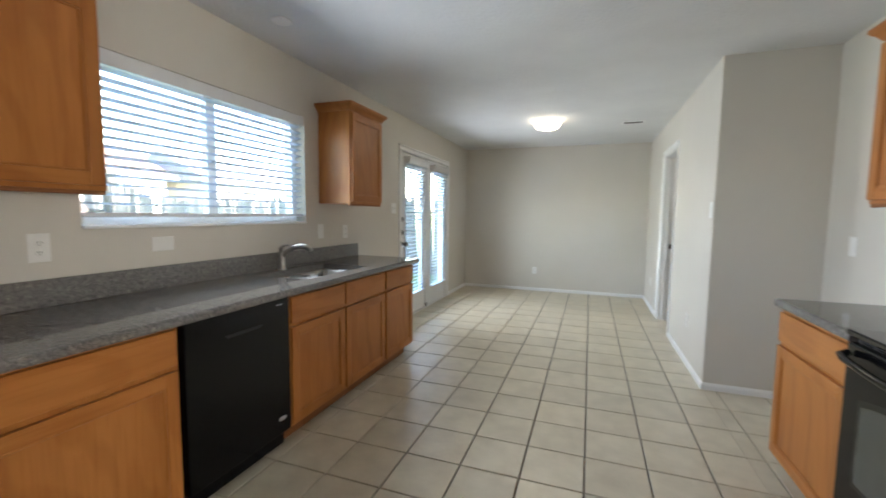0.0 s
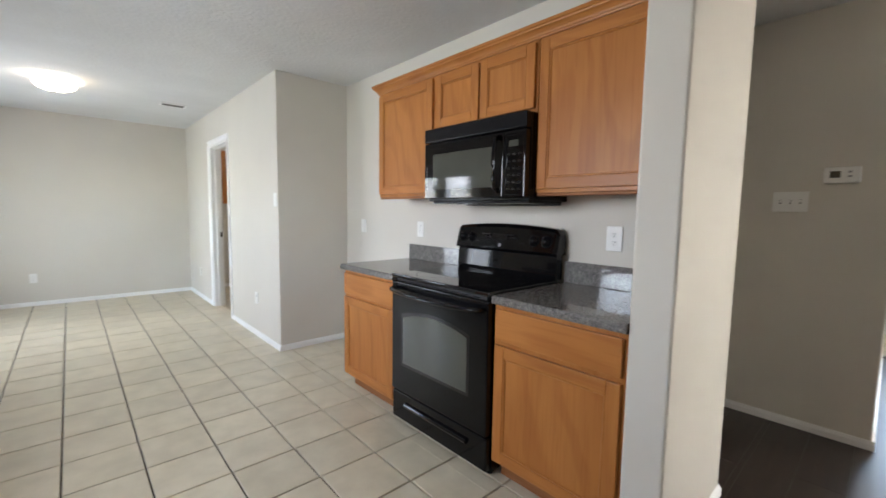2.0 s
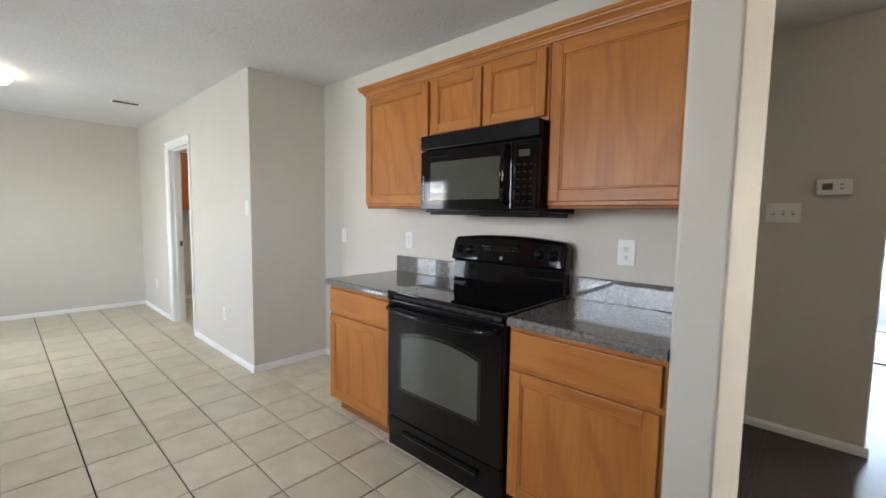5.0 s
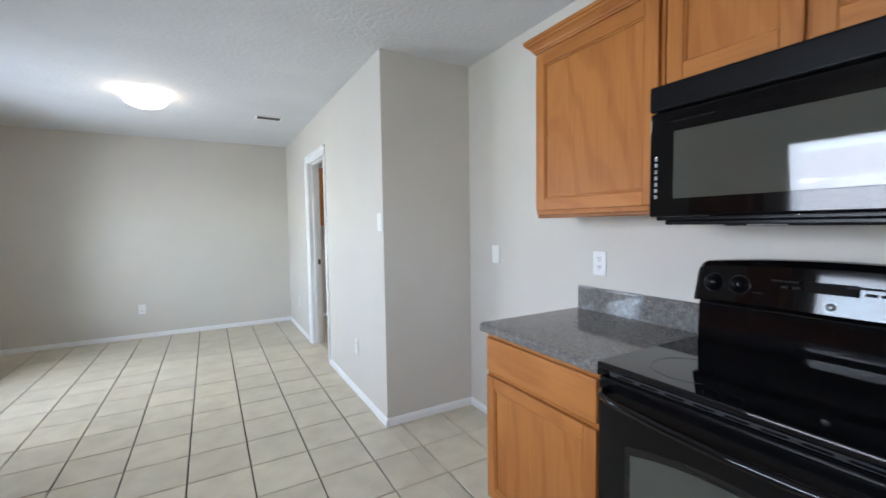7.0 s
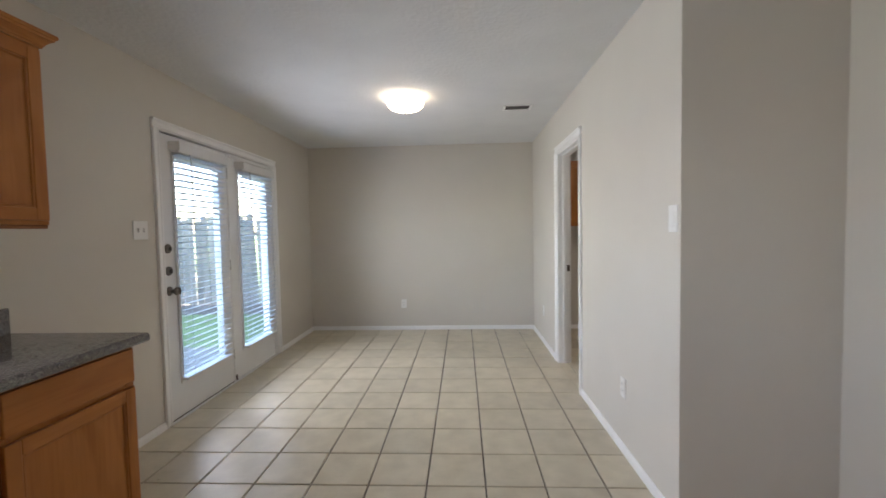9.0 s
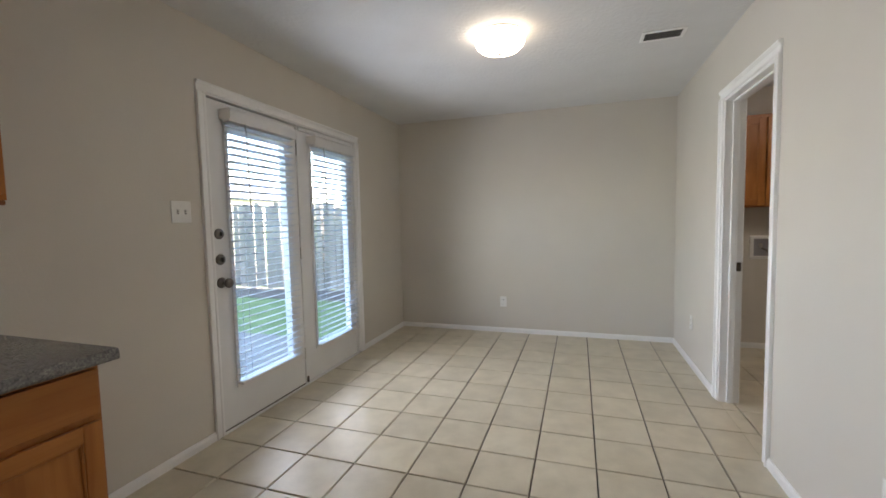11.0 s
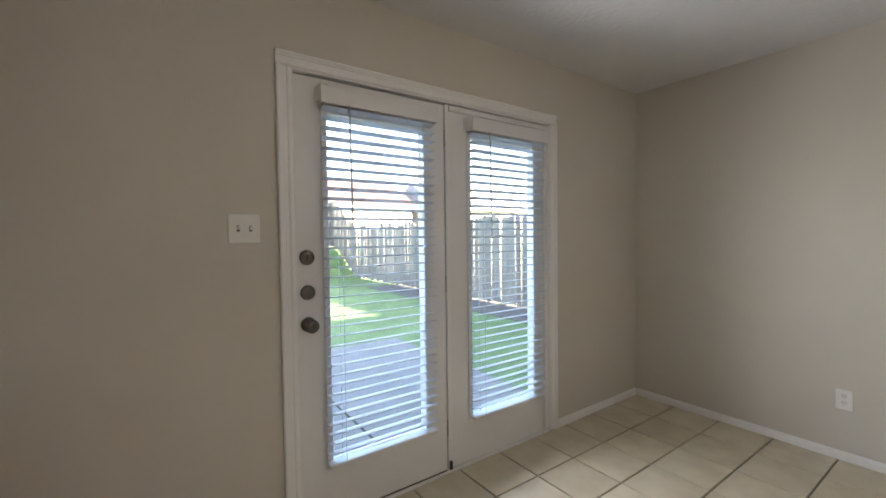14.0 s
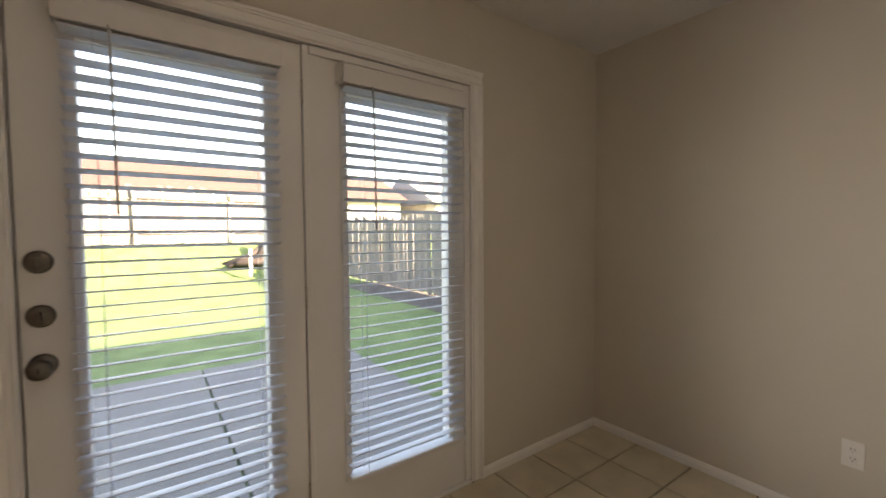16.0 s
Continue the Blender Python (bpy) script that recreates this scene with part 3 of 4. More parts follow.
def base_cabinet(w, cols, m, label, end=False):
    t = thing("base_cabinet", m, label, "cabinet", "kitchen base cabinets")
    D, T = 0.572, 0.853
    part("body", cuboids([(0.001, 0.019, -D, -0.002, 0.1, T), (w - 0.019, w - 0.001, -D, -0.002, 0.1, T), (0.019, w - 0.019, -0.012, -0.002, 0.1, T), (0.019, w - 0.019, -D, -0.012, 0.1, 0.118)]), WOODZ, t)
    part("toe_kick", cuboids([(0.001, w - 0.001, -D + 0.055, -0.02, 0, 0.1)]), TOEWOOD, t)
    ff = [(0.001, 0.04, -D - 0.019, -D, 0.1, T), (w - 0.04, w - 0.001, -D - 0.019, -D, 0.1, T)]
    n = len(cols)
    edges = [0]
    for c in cols:
        edges.append(edges[-1] + c)
    for e in edges[1:-1]:
        ff.append((e - 0.02, e + 0.02, -D - 0.019, -D, 0.135, T - 0.035))
    ff += [(0.04, w - 0.04, -D - 0.019, -D, 0.1, 0.135), (0.04, w - 0.04, -D - 0.019, -D, T - 0.035, T), (0.04, w - 0.04, -D - 0.018, -D, 0.655, 0.7)]
    part("face_frame", cuboids(ff, 0.001), WOODZ, t)
    for a, b in zip(edges, edges[1:]):
        x0, x1 = a + (0.014 if a == 0 else 0.009), b - (0.014 if b == edges[-1] else 0.009)
        part("drawer_front", cuboids([(x0, x1, -D - 0.038, -D - 0.019, 0.69, 0.835)], 0.005, 2), WOODX, t)
        panel_door(x0, x1, 0.118, 0.668, -D - 0.019, t)
    return t


def wall_cabinet(w, cols, h, m, label, depth=0.3):
    t = thing("wall_cabinet", m, label, "cabinet", "kitchen wall cabinets")
    part("body", cuboids([(0.001, w - 0.001, -depth + 0.019, -0.002, 0, h)], 0.001), WOODZ, t)
    edges = [0]
    for c in cols:
        edges.append(edges[-1] + c)
    ff = [(0.001, 0.04, -depth, -depth + 0.019, 0, h), (w - 0.04, w - 0.001, -depth, -depth + 0.019, 0, h), (0.04, w - 0.04, -depth, -depth + 0.019, 0, 0.035), (0.04, w - 0.04, -depth, -depth + 0.019, h - 0.05, h)]
    for e in edges[1:-1]:
        ff.append((e - 0.02, e + 0.02, -depth, -depth + 0.019, 0.035, h - 0.05))
    part("face_frame", cuboids(ff, 0.001), WOODZ, t)
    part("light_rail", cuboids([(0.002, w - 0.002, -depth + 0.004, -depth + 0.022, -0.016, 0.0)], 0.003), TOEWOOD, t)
    for a, b in zip(edges, edges[1:]):
        x0, x1 = a + (0.014 if a == 0 else 0.007), b - (0.014 if b == edges[-1] else 0.007)
        panel_door(x0, x1, 0.018, h - 0.038, -depth, t)
    return t


CROWN = [(0, 0), (0.007, 0), (0.009, 0.008), (0.013, 0.01), (0.016, 0.018), (0.024, 0.028), (0.031, 0.034), (0.036, 0.036), (0.038, 0.044), (0.044, 0.047), (0.044, 0.062), (0, 0.062)]


def crown(points, m, label):
    """Crown moulding that runs round cabinet tops, mitred at its corners."""
    t = thing("crown_moulding", m, label, "moulding", "cabinet crown mouldings")
    pts = [Vector((x, y)) for x, y in points]
    bm = bmesh.new()
    rings = []
    for i, p in enumerate(pts):
        ns = []
        for j in (i - 1, i):
            if 0 <= j < len(pts) - 1:
                d = (pts[j + 1] - pts[j]).normalized()
                ns.append(Vector((d.y, -d.x)))
        n = ns[0] if len(ns) == 1 else (ns[0] + ns[1]) / (1 + ns[0].dot(ns[1]))
        rings.append([bm.verts.new((p.x + n.x * u, p.y + n.y * u, v)) for u, v in CROWN])
    for a, b in zip(rings, rings[1:]):
        for i in range(len(CROWN)):
            j = (i + 1) % len(CROWN)
            bm.faces.new((a[i], a[j], b[j], b[i]))
    bm.faces.new(rings[0])
    bm.faces.new(rings[-1])
    bmesh.ops.recalc_face_normals(bm, faces=list(bm.faces))
    part("moulding", bm, WOODX, t)
    return t


base_cabinet(0.8, [0.8], on_west(0.345), "stained maple base cabinet with drawer and door")
base_cabinet(1.105, [0.537, 0.568], on_west(1.775), "stained maple sink cabinet with two doors")
base_cabinet(0.54, [0.54], on_west(2.88), "stained maple end cabinet with drawer and door")
base_cabinet(0.615, [0.615], on_east(2.472), "stained maple base cabinet beside the stove")
base_cabinet(0.608, [0.608], on_east(1.088), "stained maple base cabinet against the wing wall")
wall_cabinet(0.755, [0.755], 0.755, on_west(0.345, 1.372), "stained maple wall cabinet beside the window")
wall_cabinet(0.515, [0.515], 0.755, on_west(2.858, 1.372), "stained maple wall cabinet past the window")
wall_cabinet(0.618, [0.618], 0.755, on_east(2.476, 1.367), "stained maple wall cabinet over the counter")
wall_cabinet(0.756, [0.378, 0.378], 0.362, on_east(1.856, 1.76), "short stained maple cabinet above the microwave")
wall_cabinet(0.618, [0.618], 0.755, on_east(1.098, 1.367), "large stained maple wall cabinet against the wing wall")
crown([(0, 0), (0, -0.3), (0.515, -0.3), (0.515, 0)], on_west(2.858, 2.105), "stained maple crown moulding on the wall cabinet")
crown([(0, -0.3), (0.755, -0.3), (0.755, 0)], on_west(0.345, 2.105), "stained maple crown moulding above the cabinet")
crown([(0, 0), (0, -0.3), (1.995, -0.3)], on_east(2.476, 2.1), "long stained maple crown moulding above the cabinets")

# worktops
CT = 0.893
SINK = (0.13, 0.52, 2.03, 2.74)


def holed_slab(outer, hole, z0, z1):
    """A flat slab (x0, x1, y0, y1) with a rectangular hole through it."""
    bm = bmesh.new()
    ring = lambda r, z: [bm.verts.new(p) for p in ((r[0], r[2], z), (r[1], r[2], z), (r[1], r[3], z), (r[0], r[3], z))]
    ot, it, ob, ib = ring(outer, z1), ring(hole, z1), ring(outer, z0), ring(hole, z0)
    for i in range(4):
        j = (i + 1) % 4
        for q in ((ot[i], ot[j], it[j], it[i]), (ob[i], ib[i], ib[j], ob[j]), (ot[i], ob[i], ob[j], ot[j]), (it[i], it[j], ib[j], ib[i])):
            bm.faces.new(q)
    bmesh.ops.recalc_face_normals(bm, faces=list(bm.faces))
    return bm


wt = thing("worktop", pose(0, 0, 0), "grey speckled granite worktop with backsplash, sink cut-out", "worktop")
part("slab", holed_slab((0.002, 0.645, 0.34, 3.444), SINK, CT - 0.038, CT), GRANITE, wt)
part("front_edge", prism([(0.645, CT - 0.038), (0.653, CT - 0.036), (0.657, CT - 0.028), (0.656, CT - 0.012), (0.652, CT - 0.004), (0.645, CT)], "y", 0.34, 3.444), GRANITE, wt)
part("backsplash", cuboids([(0.001, 0.021, 0.34, 3.435, CT, CT + 0.116)], 0.002), GRANITE, wt)
for y0, y1 in ((1.857, 2.49), (0.48, 1.087)):
    w = thing("worktop", pose(0, 0, 0), "grey speckled granite worktop beside the stove", "worktop")
    part("slab", cuboids([(3.022, EAST_K - 0.002, y0, y1, CT - 0.038, CT)]), GRANITE, w)
    part("front_edge", prism([(3.022, CT - 0.038), (3.014, CT - 0.036), (3.01, CT - 0.028), (3.011, CT - 0.012), (3.015, CT - 0.004), (3.022, CT)], "y", y0, y1), GRANITE, w)
    part("backsplash", cuboids([(EAST_K - 0.021, EAST_K - 0.001, y0, y1 - (0.012 if y1 > 2 else 0), CT, CT + 0.116)], 0.002), GRANITE, w)

# sink
sk = thing("kitchen_sink", pose(0, 0, 0), "stainless steel double bowl sink set in granite", "sink")
def bowl(x0, x1, y0, y1, z0, z1):
    bm = cuboids([(x0, x1, y0, y1, z0, z1)])
    top = [f for f in bm.faces if f.normal.z > 0.9]
    bmesh.ops.delete(bm, geom=top, context="FACES_ONLY")
    bmesh.ops.bevel(bm, geom=[e for e in bm.edges if len(e.link_faces) == 2], offset=0.035, segments=4, affect="EDGES", profile=0.5)
    bmesh.ops.solidify(bm, geom=list(bm.faces), thickness=-0.003)
    bmesh.ops.recalc_face_normals(bm, faces=list(bm.faces))
    for f in bm.faces:
        f.smooth = True
    return bm
mid = 2.37
UC = CT - 0.042
part("rim", cuboids([(SINK[0] - 0.016, SINK[0] + 0.012, SINK[2] - 0.016, SINK[3] + 0.016, UC, UC + 0.004), (SINK[1] - 0.012, SINK[1] + 0.016, SINK[2] - 0.016, SINK[3] + 0.016, UC, UC + 0.004), (SINK[0] + 0.012, SINK[1] - 0.012, SINK[2] - 0.016, SINK[2] + 0.012, UC, UC + 0.004), (SINK[0] + 0.012, SINK[1] - 0.012, SINK[3] - 0.012, SINK[3] + 0.016, UC, UC + 0.004), (SINK[0] + 0.012, SINK[1] - 0.012, mid - 0.015, mid + 0.015, UC - 0.001, UC + 0.003)], 0.0015), STEEL, sk)
for a, b in ((SINK[2] + 0.011, mid - 0.014), (mid + 0.014, SINK[3] - 0.011)):
    bw = part("bowl", bowl(SINK[0] + 0.011, SINK[1] - 0.011, a, b, UC - 0.19, UC + 0.001), STEEL, sk)
    part("drain", lathe([(0.045, 0), (0.043, 0.004), (0.03, 0.005), (0.028, 0.002)], 20, pose(0.32, (a + b) / 2, UC - 0.187)), STEEL, bw)
fc = thing("faucet", pose(0.075, 2.33, CT), "brushed nickel single lever kitchen faucet behind the sink", "faucet")
part("base", lathe([(0.028, 0), (0.028, 0.006), (0.024, 0.012), (0.022, 0.05), (0.023, 0.1), (0.024, 0.112), (0.02, 0.122)], 24), NICKEL, fc)
part("spout", tube([(0, 0, 0.085), (0.03, 0.01, 0.125), (0.075, 0.024, 0.155), (0.125, 0.04, 0.168), (0.17, 0.054, 0.162), (0.19, 0.06, 0.15), (0.196, 0.062, 0.13)], [0.019, 0.018, 0.017, 0.018, 0.02, 0.021, 0.019], 16), NICKEL, fc)
part("lever", tube([(0, 0, 0.12), (-0.004, -0.004, 0.145), (0.02, -0.012, 0.165), (0.06, -0.02, 0.176), (0.085, -0.026, 0.176)], [0.02, 0.016, 0.009, 0.007, 0.006], 12), NICKEL, fc)

# dishwasher
dw = thing("dishwasher", on_west(1.152), "black built-in dishwasher under the granite worktop", "dishwasher")
W = 0.616
part("body", cuboids([(0.003, W - 0.003, -0.56, -0.03, 0.02, 0.853)], 0.002), BLACKSATIN, dw)
dd = part("door", cuboids([(0.004, W - 0.004, -0.612, -0.56, 0.115, 0.849)], 0.006, 3), BLACKFRONT, dw)
part("handle_lip", cuboids([(0.2, 0.42, -0.6135, -0.608, 0.738, 0.744), (0.21, 0.41, -0.613, -0.608, 0.73, 0.736)], 0.001), DARKSLOT, dd)
part("badge", lathe([(0.03, 0), (0.03, 0.002), (0.026, 0.0035)], 20, pose(W - 0.07, -0.612, 0.2) @ pose(0, 0, 0, 90) @ Matrix.Diagonal((1, 0.36, 1, 1))), SILVER, dd, "small oval silver badge")
part("brand_mark", cuboids([(W - 0.1, W - 0.055, -0.6128, -0.611, 0.815, 0.82)]), GREYPRINT, dd)
part("kick_plate", cuboids([(0.004, W - 0.004, -0.53, -0.5, 0, 0.105)], 0.003), BLACKSATIN, dw)

# stove
st = thing("stove", on_east(1.852), "black freestanding electric range between two worktops", "stove")
W = 0.758
part("body", cuboids([(0, W, -0.585, -0.012, 0.03, 0.885)], 0.003), BLACKSATIN, st)
part("cooktop", cuboids([(-0.002, W + 0.002, -0.632, -0.06, 0.884, 0.906)], 0.006, 3), BLACKGLASS, st, "glossy black ceramic cooktop")
for bx, by, br in ((0.2, -0.47, 0.11), (0.56, -0.47, 0.085), (0.2, -0.2, 0.085), (0.56, -0.2, 0.11)):
    bm = bmesh.new()
    n = 40
    a = [bm.verts.new((bx + br * math.cos(2 * math.pi * i / n), by + br * math.sin(2 * math.pi * i / n), 0.9066)) for i in range(n)]
    b = [bm.verts.new((bx + (br - 0.003) * math.cos(2 * math.pi * i / n), by + (br - 0.003) * math.sin(2 * math.pi * i / n), 0.9068)) for i in range(n)]
    for i in range(n):
        bm.faces.new((a[i], a[(i + 1) % n], b[(i + 1) % n], b[i]))
    part("burner_ring", bm, KEYPRINT, st, "faint grey burner ring")
od = part("oven_door", cuboids([(0.004, W - 0.004, -0.63, -0.586, 0.215, 0.862)], 0.008, 3), BLACKFRONT, st)
def arched(x0, x1, z0, z1, rise, y0, y1, n=16):
    pts = [(x0, z0), (x1, z0)]
    for i in range(n + 1):
        u = i / n
        pts.append((x1 + (x0 - x1) * u, z1 + rise * (4 * u * (1 - u))))
    bm = bmesh.new()
    a = [bm.verts.new((x, y0, z)) for x, z in pts]
    b = [bm.verts.new((x, y1, z)) for x, z in pts]
    bm.faces.new(a)
    bm.faces.new(b)
    for i in range(len(pts)):
        j = (i + 1) % len(pts)
        bm.faces.new((a[i], a[j], b[j], b[i]))
    bmesh.ops.recalc_face_normals(bm, faces=list(bm.faces))
    return bm
part("window_surround", arched(0.1, W - 0.115, 0.376, 0.682, 0.042, -0.6315, -0.628), BLACKGLASS, od)
part("window", arched(0.118, W - 0.133, 0.394, 0.664, 0.04, -0.633, -0.6313), DARKGLASS, od, "grey glass oven window")
part("handle", tube([(0.03, -0.64, 0.826), (0.05, -0.668, 0.822), (0.09, -0.676, 0.817), (0.24, -0.684, 0.811), (W / 2, -0.687, 0.809), (W - 0.24, -0.684, 0.811), (W - 0.09, -0.676, 0.817), (W - 0.05, -0.668, 0.822), (W - 0.03, -0.64, 0.826)], 0.0125, 12), BLACK, od, "curved black bar handle")
part("vent_gap", cuboids([(0.03, W - 0.03, -0.61, -0.58, 0.864, 0.882)]), DARKSLOT, st)
for i in range(9):
    part("vent_louver", cuboids([(0.06 + i * 0.072, 0.11 + i * 0.072, -0.615, -0.605, 0.868, 0.872)], 0.001), BLACKSATIN, st)
sdw = part("storage_drawer", cuboids([(0.004, W - 0.004, -0.622, -0.586, 0.04, 0.205)], 0.008, 3), BLACKFRONT, st)
part("drawer_grip", prism([(-0.623, 0.128), (-0.634, 0.134), (-0.64, 0.146), (-0.634, 0.156), (-0.623, 0.16)], "x", 0.13, W - 0.13, 0.002), BLACK, sdw)
for x in (0.04, W - 0.04):
    for y in (-0.55, -0.08):
        part("foot", lathe([(0.018, 0), (0.018, 0.006), (0.01, 0.012), (0.01, 0.032)], 12, pose(x, y, 0)), BLACKSATIN, st)
bm = bmesh.new()
n = 60
prof = [(-0.03, 0.905), (-0.085, 0.905), (-0.09, 0.93), (-0.083, 1.03), (-0.078, 1.045)]
part("back_riser", prism(prof + [(-0.03, 1.045)], "x", 0.004, W - 0.004), BLACK, st)
bm = bmesh.new()
rings = []
for i in range(n + 1):
    u = i / n
    x = -0.006 + u * (W + 0.012)
    bow = 0.022 * (1 - (2 * u - 1) ** 2) - 0.03 * max(0.0, (abs(2 * u - 1) - 0.93) / 0.07) ** 2
    rings.append([bm.verts.new((x, y, z)) for y, z in ((-0.015, 1.042), (-0.1, 1.042 ), (-0.108 - bow * 0.3, 1.052), (-0.086 - bow * 0.3, 1.163 + bow * 0.8), (-0.072, 1.179 + bow), (-0.05, 1.182 + bow), (-0.015, 1.174 + bow))])
for a, b in zip(rings, rings[1:]):
    for i in range(7):
        j = (i + 1) % 7
        bm.faces.new((a[i], a[j], b[j], b[i]))
bm.faces.new(rings[0])
bm.faces.new(rings[-1])
bmesh.ops.recalc_face_normals(bm, faces=list(bm.faces))
for f in bm.faces:
    f.smooth = False
cp = part("control_panel", bm, BLACK, st, "curved glossy black control panel")
tilt = pose(0, 0, 0, 78)
for x in (0.062, 0.142, W - 0.142, W - 0.062):
    kb = part("knob", lathe([(0.027, -0.004), (0.027, 0.004), (0.022, 0.007), (0.019, 0.02), (0.016, 0.024)], 20, pose(x, -0.104, 1.112) @ tilt), BLACKSATIN, cp)
    part("dial_ring", lathe([(0.033, -0.003), (0.033, -0.0005), (0.031, -0.0004), (0.031, -0.003)], 24, pose(x, -0.104, 1.112) @ tilt), KEYPRINT, kb)
    part("pointer", cuboids([(-0.003, 0.003, -0.017, 0.017, 0.02, 0.029)], 0.001), BLACK, kb)
    kb.children[-1].matrix_local = pose(x, -0.104, 1.112) @ tilt
for i, (x, z, w, h) in enumerate([(0.27, 1.135, 0.07, 0.006), (0.27, 1.118, 0.02, 0.008), (0.3, 1.118, 0.02, 0.008), (0.33, 1.118, 0.02, 0.008), (0.45, 1.135, 0.07, 0.006), (0.46, 1.118, 0.02, 0.008), (0.49, 1.118, 0.02, 0.008), (0.2, 1.09, 0.03, 0.004), (0.55, 1.09, 0.03, 0.004)]):
    ob = part("key_mark", cuboids([(-w / 2, w / 2, -h / 2, h / 2, 0.0105, 0.0125)]), KEYPRINT, cp)
    ob.matrix_local = pose(x, -0.1, z) @ tilt
ob = part("display", cuboids([(-0.06, 0.06, -0.016, 0.016, 0.009, 0.0115)], 0.001), BLACKGLASS, cp, "dark clock display")
ob.matrix_local = pose(0.375, -0.1, 1.125) @ tilt
ob = part("badge", lathe([(0.011, 0), (0.011, 0.002)], 16), SILVER, cp, "small round silver badge")
ob.matrix_local = pose(W / 2, -0.112, 1.075) @ tilt

# microwave
mw = thing("microwave", on_east(1.853, 1.33), "black over-the-range microwave under the wall cabinet", "microwave")
part("body", cuboids([(0.002, W - 0.003, -0.35, -0.003, 0.0, 0.425)], 0.003), BLACKSATIN, mw)
part("top_grille", cuboids([(0, W - 0.001, -0.392, -0.35, 0.345, 0.426)], 0.008, 3), BLACKSATIN, mw, "satin black vent hood strip")
md = part("door", cuboids([(0.002, 0.617, -0.39, -0.351, 0.012, 0.34)], 0.007, 3), BLACK, mw)
part("window", cuboids([(0.082, 0.548, -0.3915, -0.389, 0.068, 0.274)], 0.0008), DARKGLASS, md, "dark glass door window")
for i in range(7):
    part("print_mark", cuboids([(0.022, 0.03, -0.3913, -0.3895, 0.07 + i * 0.02, 0.082 + i * 0.02)]), GREYPRINT, md)
part("window_mark", cuboids([(0.07, 0.2, -0.3913, -0.3895, 0.302, 0.306)]), KEYPRINT, md)
part("handle", tube([(0.592, -0.392, 0.045), (0.592, -0.425, 0.06), (0.592, -0.432, 0.11), (0.592, -0.435, 0.18), (0.592, -0.432, 0.25), (0.592, -0.425, 0.3), (0.592, -0.392, 0.315)], 0.012, 12), BLACK, md, "vertical black bar handle")
mp_ = part("control_panel", cuboids([(0.62, W - 0.004, -0.39, -0.351, 0.012, 0.34)], 0.007, 3), BLACK, mw)
part("display", cuboids([(0.652, 0.712, -0.3915, -0.389, 0.262, 0.292)], 0.001), DARKGLASS, mp_, "small grey clock display")
part("trim_line", cuboids([(0.634, 0.742, -0.3912, -0.389, 0.314, 0.317), (0.632, 0.635, -0.3912, -0.389, 0.032, 0.31), (0.741, 0.744, -0.3912, -0.389, 0.032, 0.31), (0.634, 0.742, -0.3912, -0.389, 0.026, 0.029)], 0.0006), KEYPRINT, mp_)
for r in range(6):
    for c in range(3):
        part("key", cuboids([(0.645 + c * 0.033, 0.662 + c * 0.033, -0.3912, -0.389, 0.05 + r * 0.034, 0.058 + r * 0.034)], 0.0006), KEYPRINT, mp_)
part("underside", cuboids([(0.02, W - 0.02, -0.33, -0.03, -0.014, 0.0)], 0.003), BLACKSATIN, mw)
part("lamp_cover", cuboids([(0.25, 0.33, -0.31, -0.26, -0.017, -0.013)], 0.001), PLASTIC, mw)
part("rear_lip", cuboids([(0.1, W - 0.03, -0.12, -0.02, -0.02, -0.013)], 0.002), DARKSLOT, mw)


# ---- wall fittings: local -y towards the room ----
def plate(name, w, h, m, label, category, kind="", n=1):
    t = thing(name, m, label, category)
    part("plate", cuboids([(-w / 2, w / 2, -0.006, 0, -h / 2, h / 2)], 0.003, 2), PLASTIC, t)
    for i in range(n):
        x = (i - (n - 1) / 2) * 0.046
        if kind == "outlet":
            for z in (-0.02, 0.02):
                s = part("socket", lathe([(0.0165, 0), (0.0165, 0.0025), (0.015, 0.003)], 20, pose(x, -0.0055, z) @ pose(0, 0, 0, 90) @ Matrix.Diagonal((1, 0.85, 1, 1))), PLASTIC, t)
                part("slots", cuboids([(x - 0.0075, x - 0.005, -0.009, -0.0084, z - 0.001, z + 0.008), (x + 0.005, x + 0.0075, -0.009, -0.0084, z - 0.001, z + 0.008), (x - 0.002, x + 0.002, -0.009, -0.0084, z - 0.01, z - 0.006)]), DARKSLOT, s)
        elif kind == "toggle":
            part("slot", cuboids([(x - 0.005, x + 0.005, -0.0068, -0.0055, -0.012, 0.012)]), RUBBER, t)
            part("toggle", prism([(-0.005, -0.007), (-0.018, 0.004), (-0.018, 0.01), (-0.005, 0.006)], "x", x - 0.004, x + 0.004, 0.001), PLASTIC, t)
        elif kind == "rocker":
            part("rocker", cuboids([(x - 0.016, x + 0.016, -0.009, -0.005, -0.033, 0.033)], 0.002), PLASTIC, t)
    for z in (-0.032, 0.032) if kind != "outlet" else (0.0,):
        part("screw", lathe([(0.003, 0), (0.003, 0.001)], 8, pose(0, -0.006, z) @ pose(0, 0, 0, 90)), PLASTIC, t)
    return t


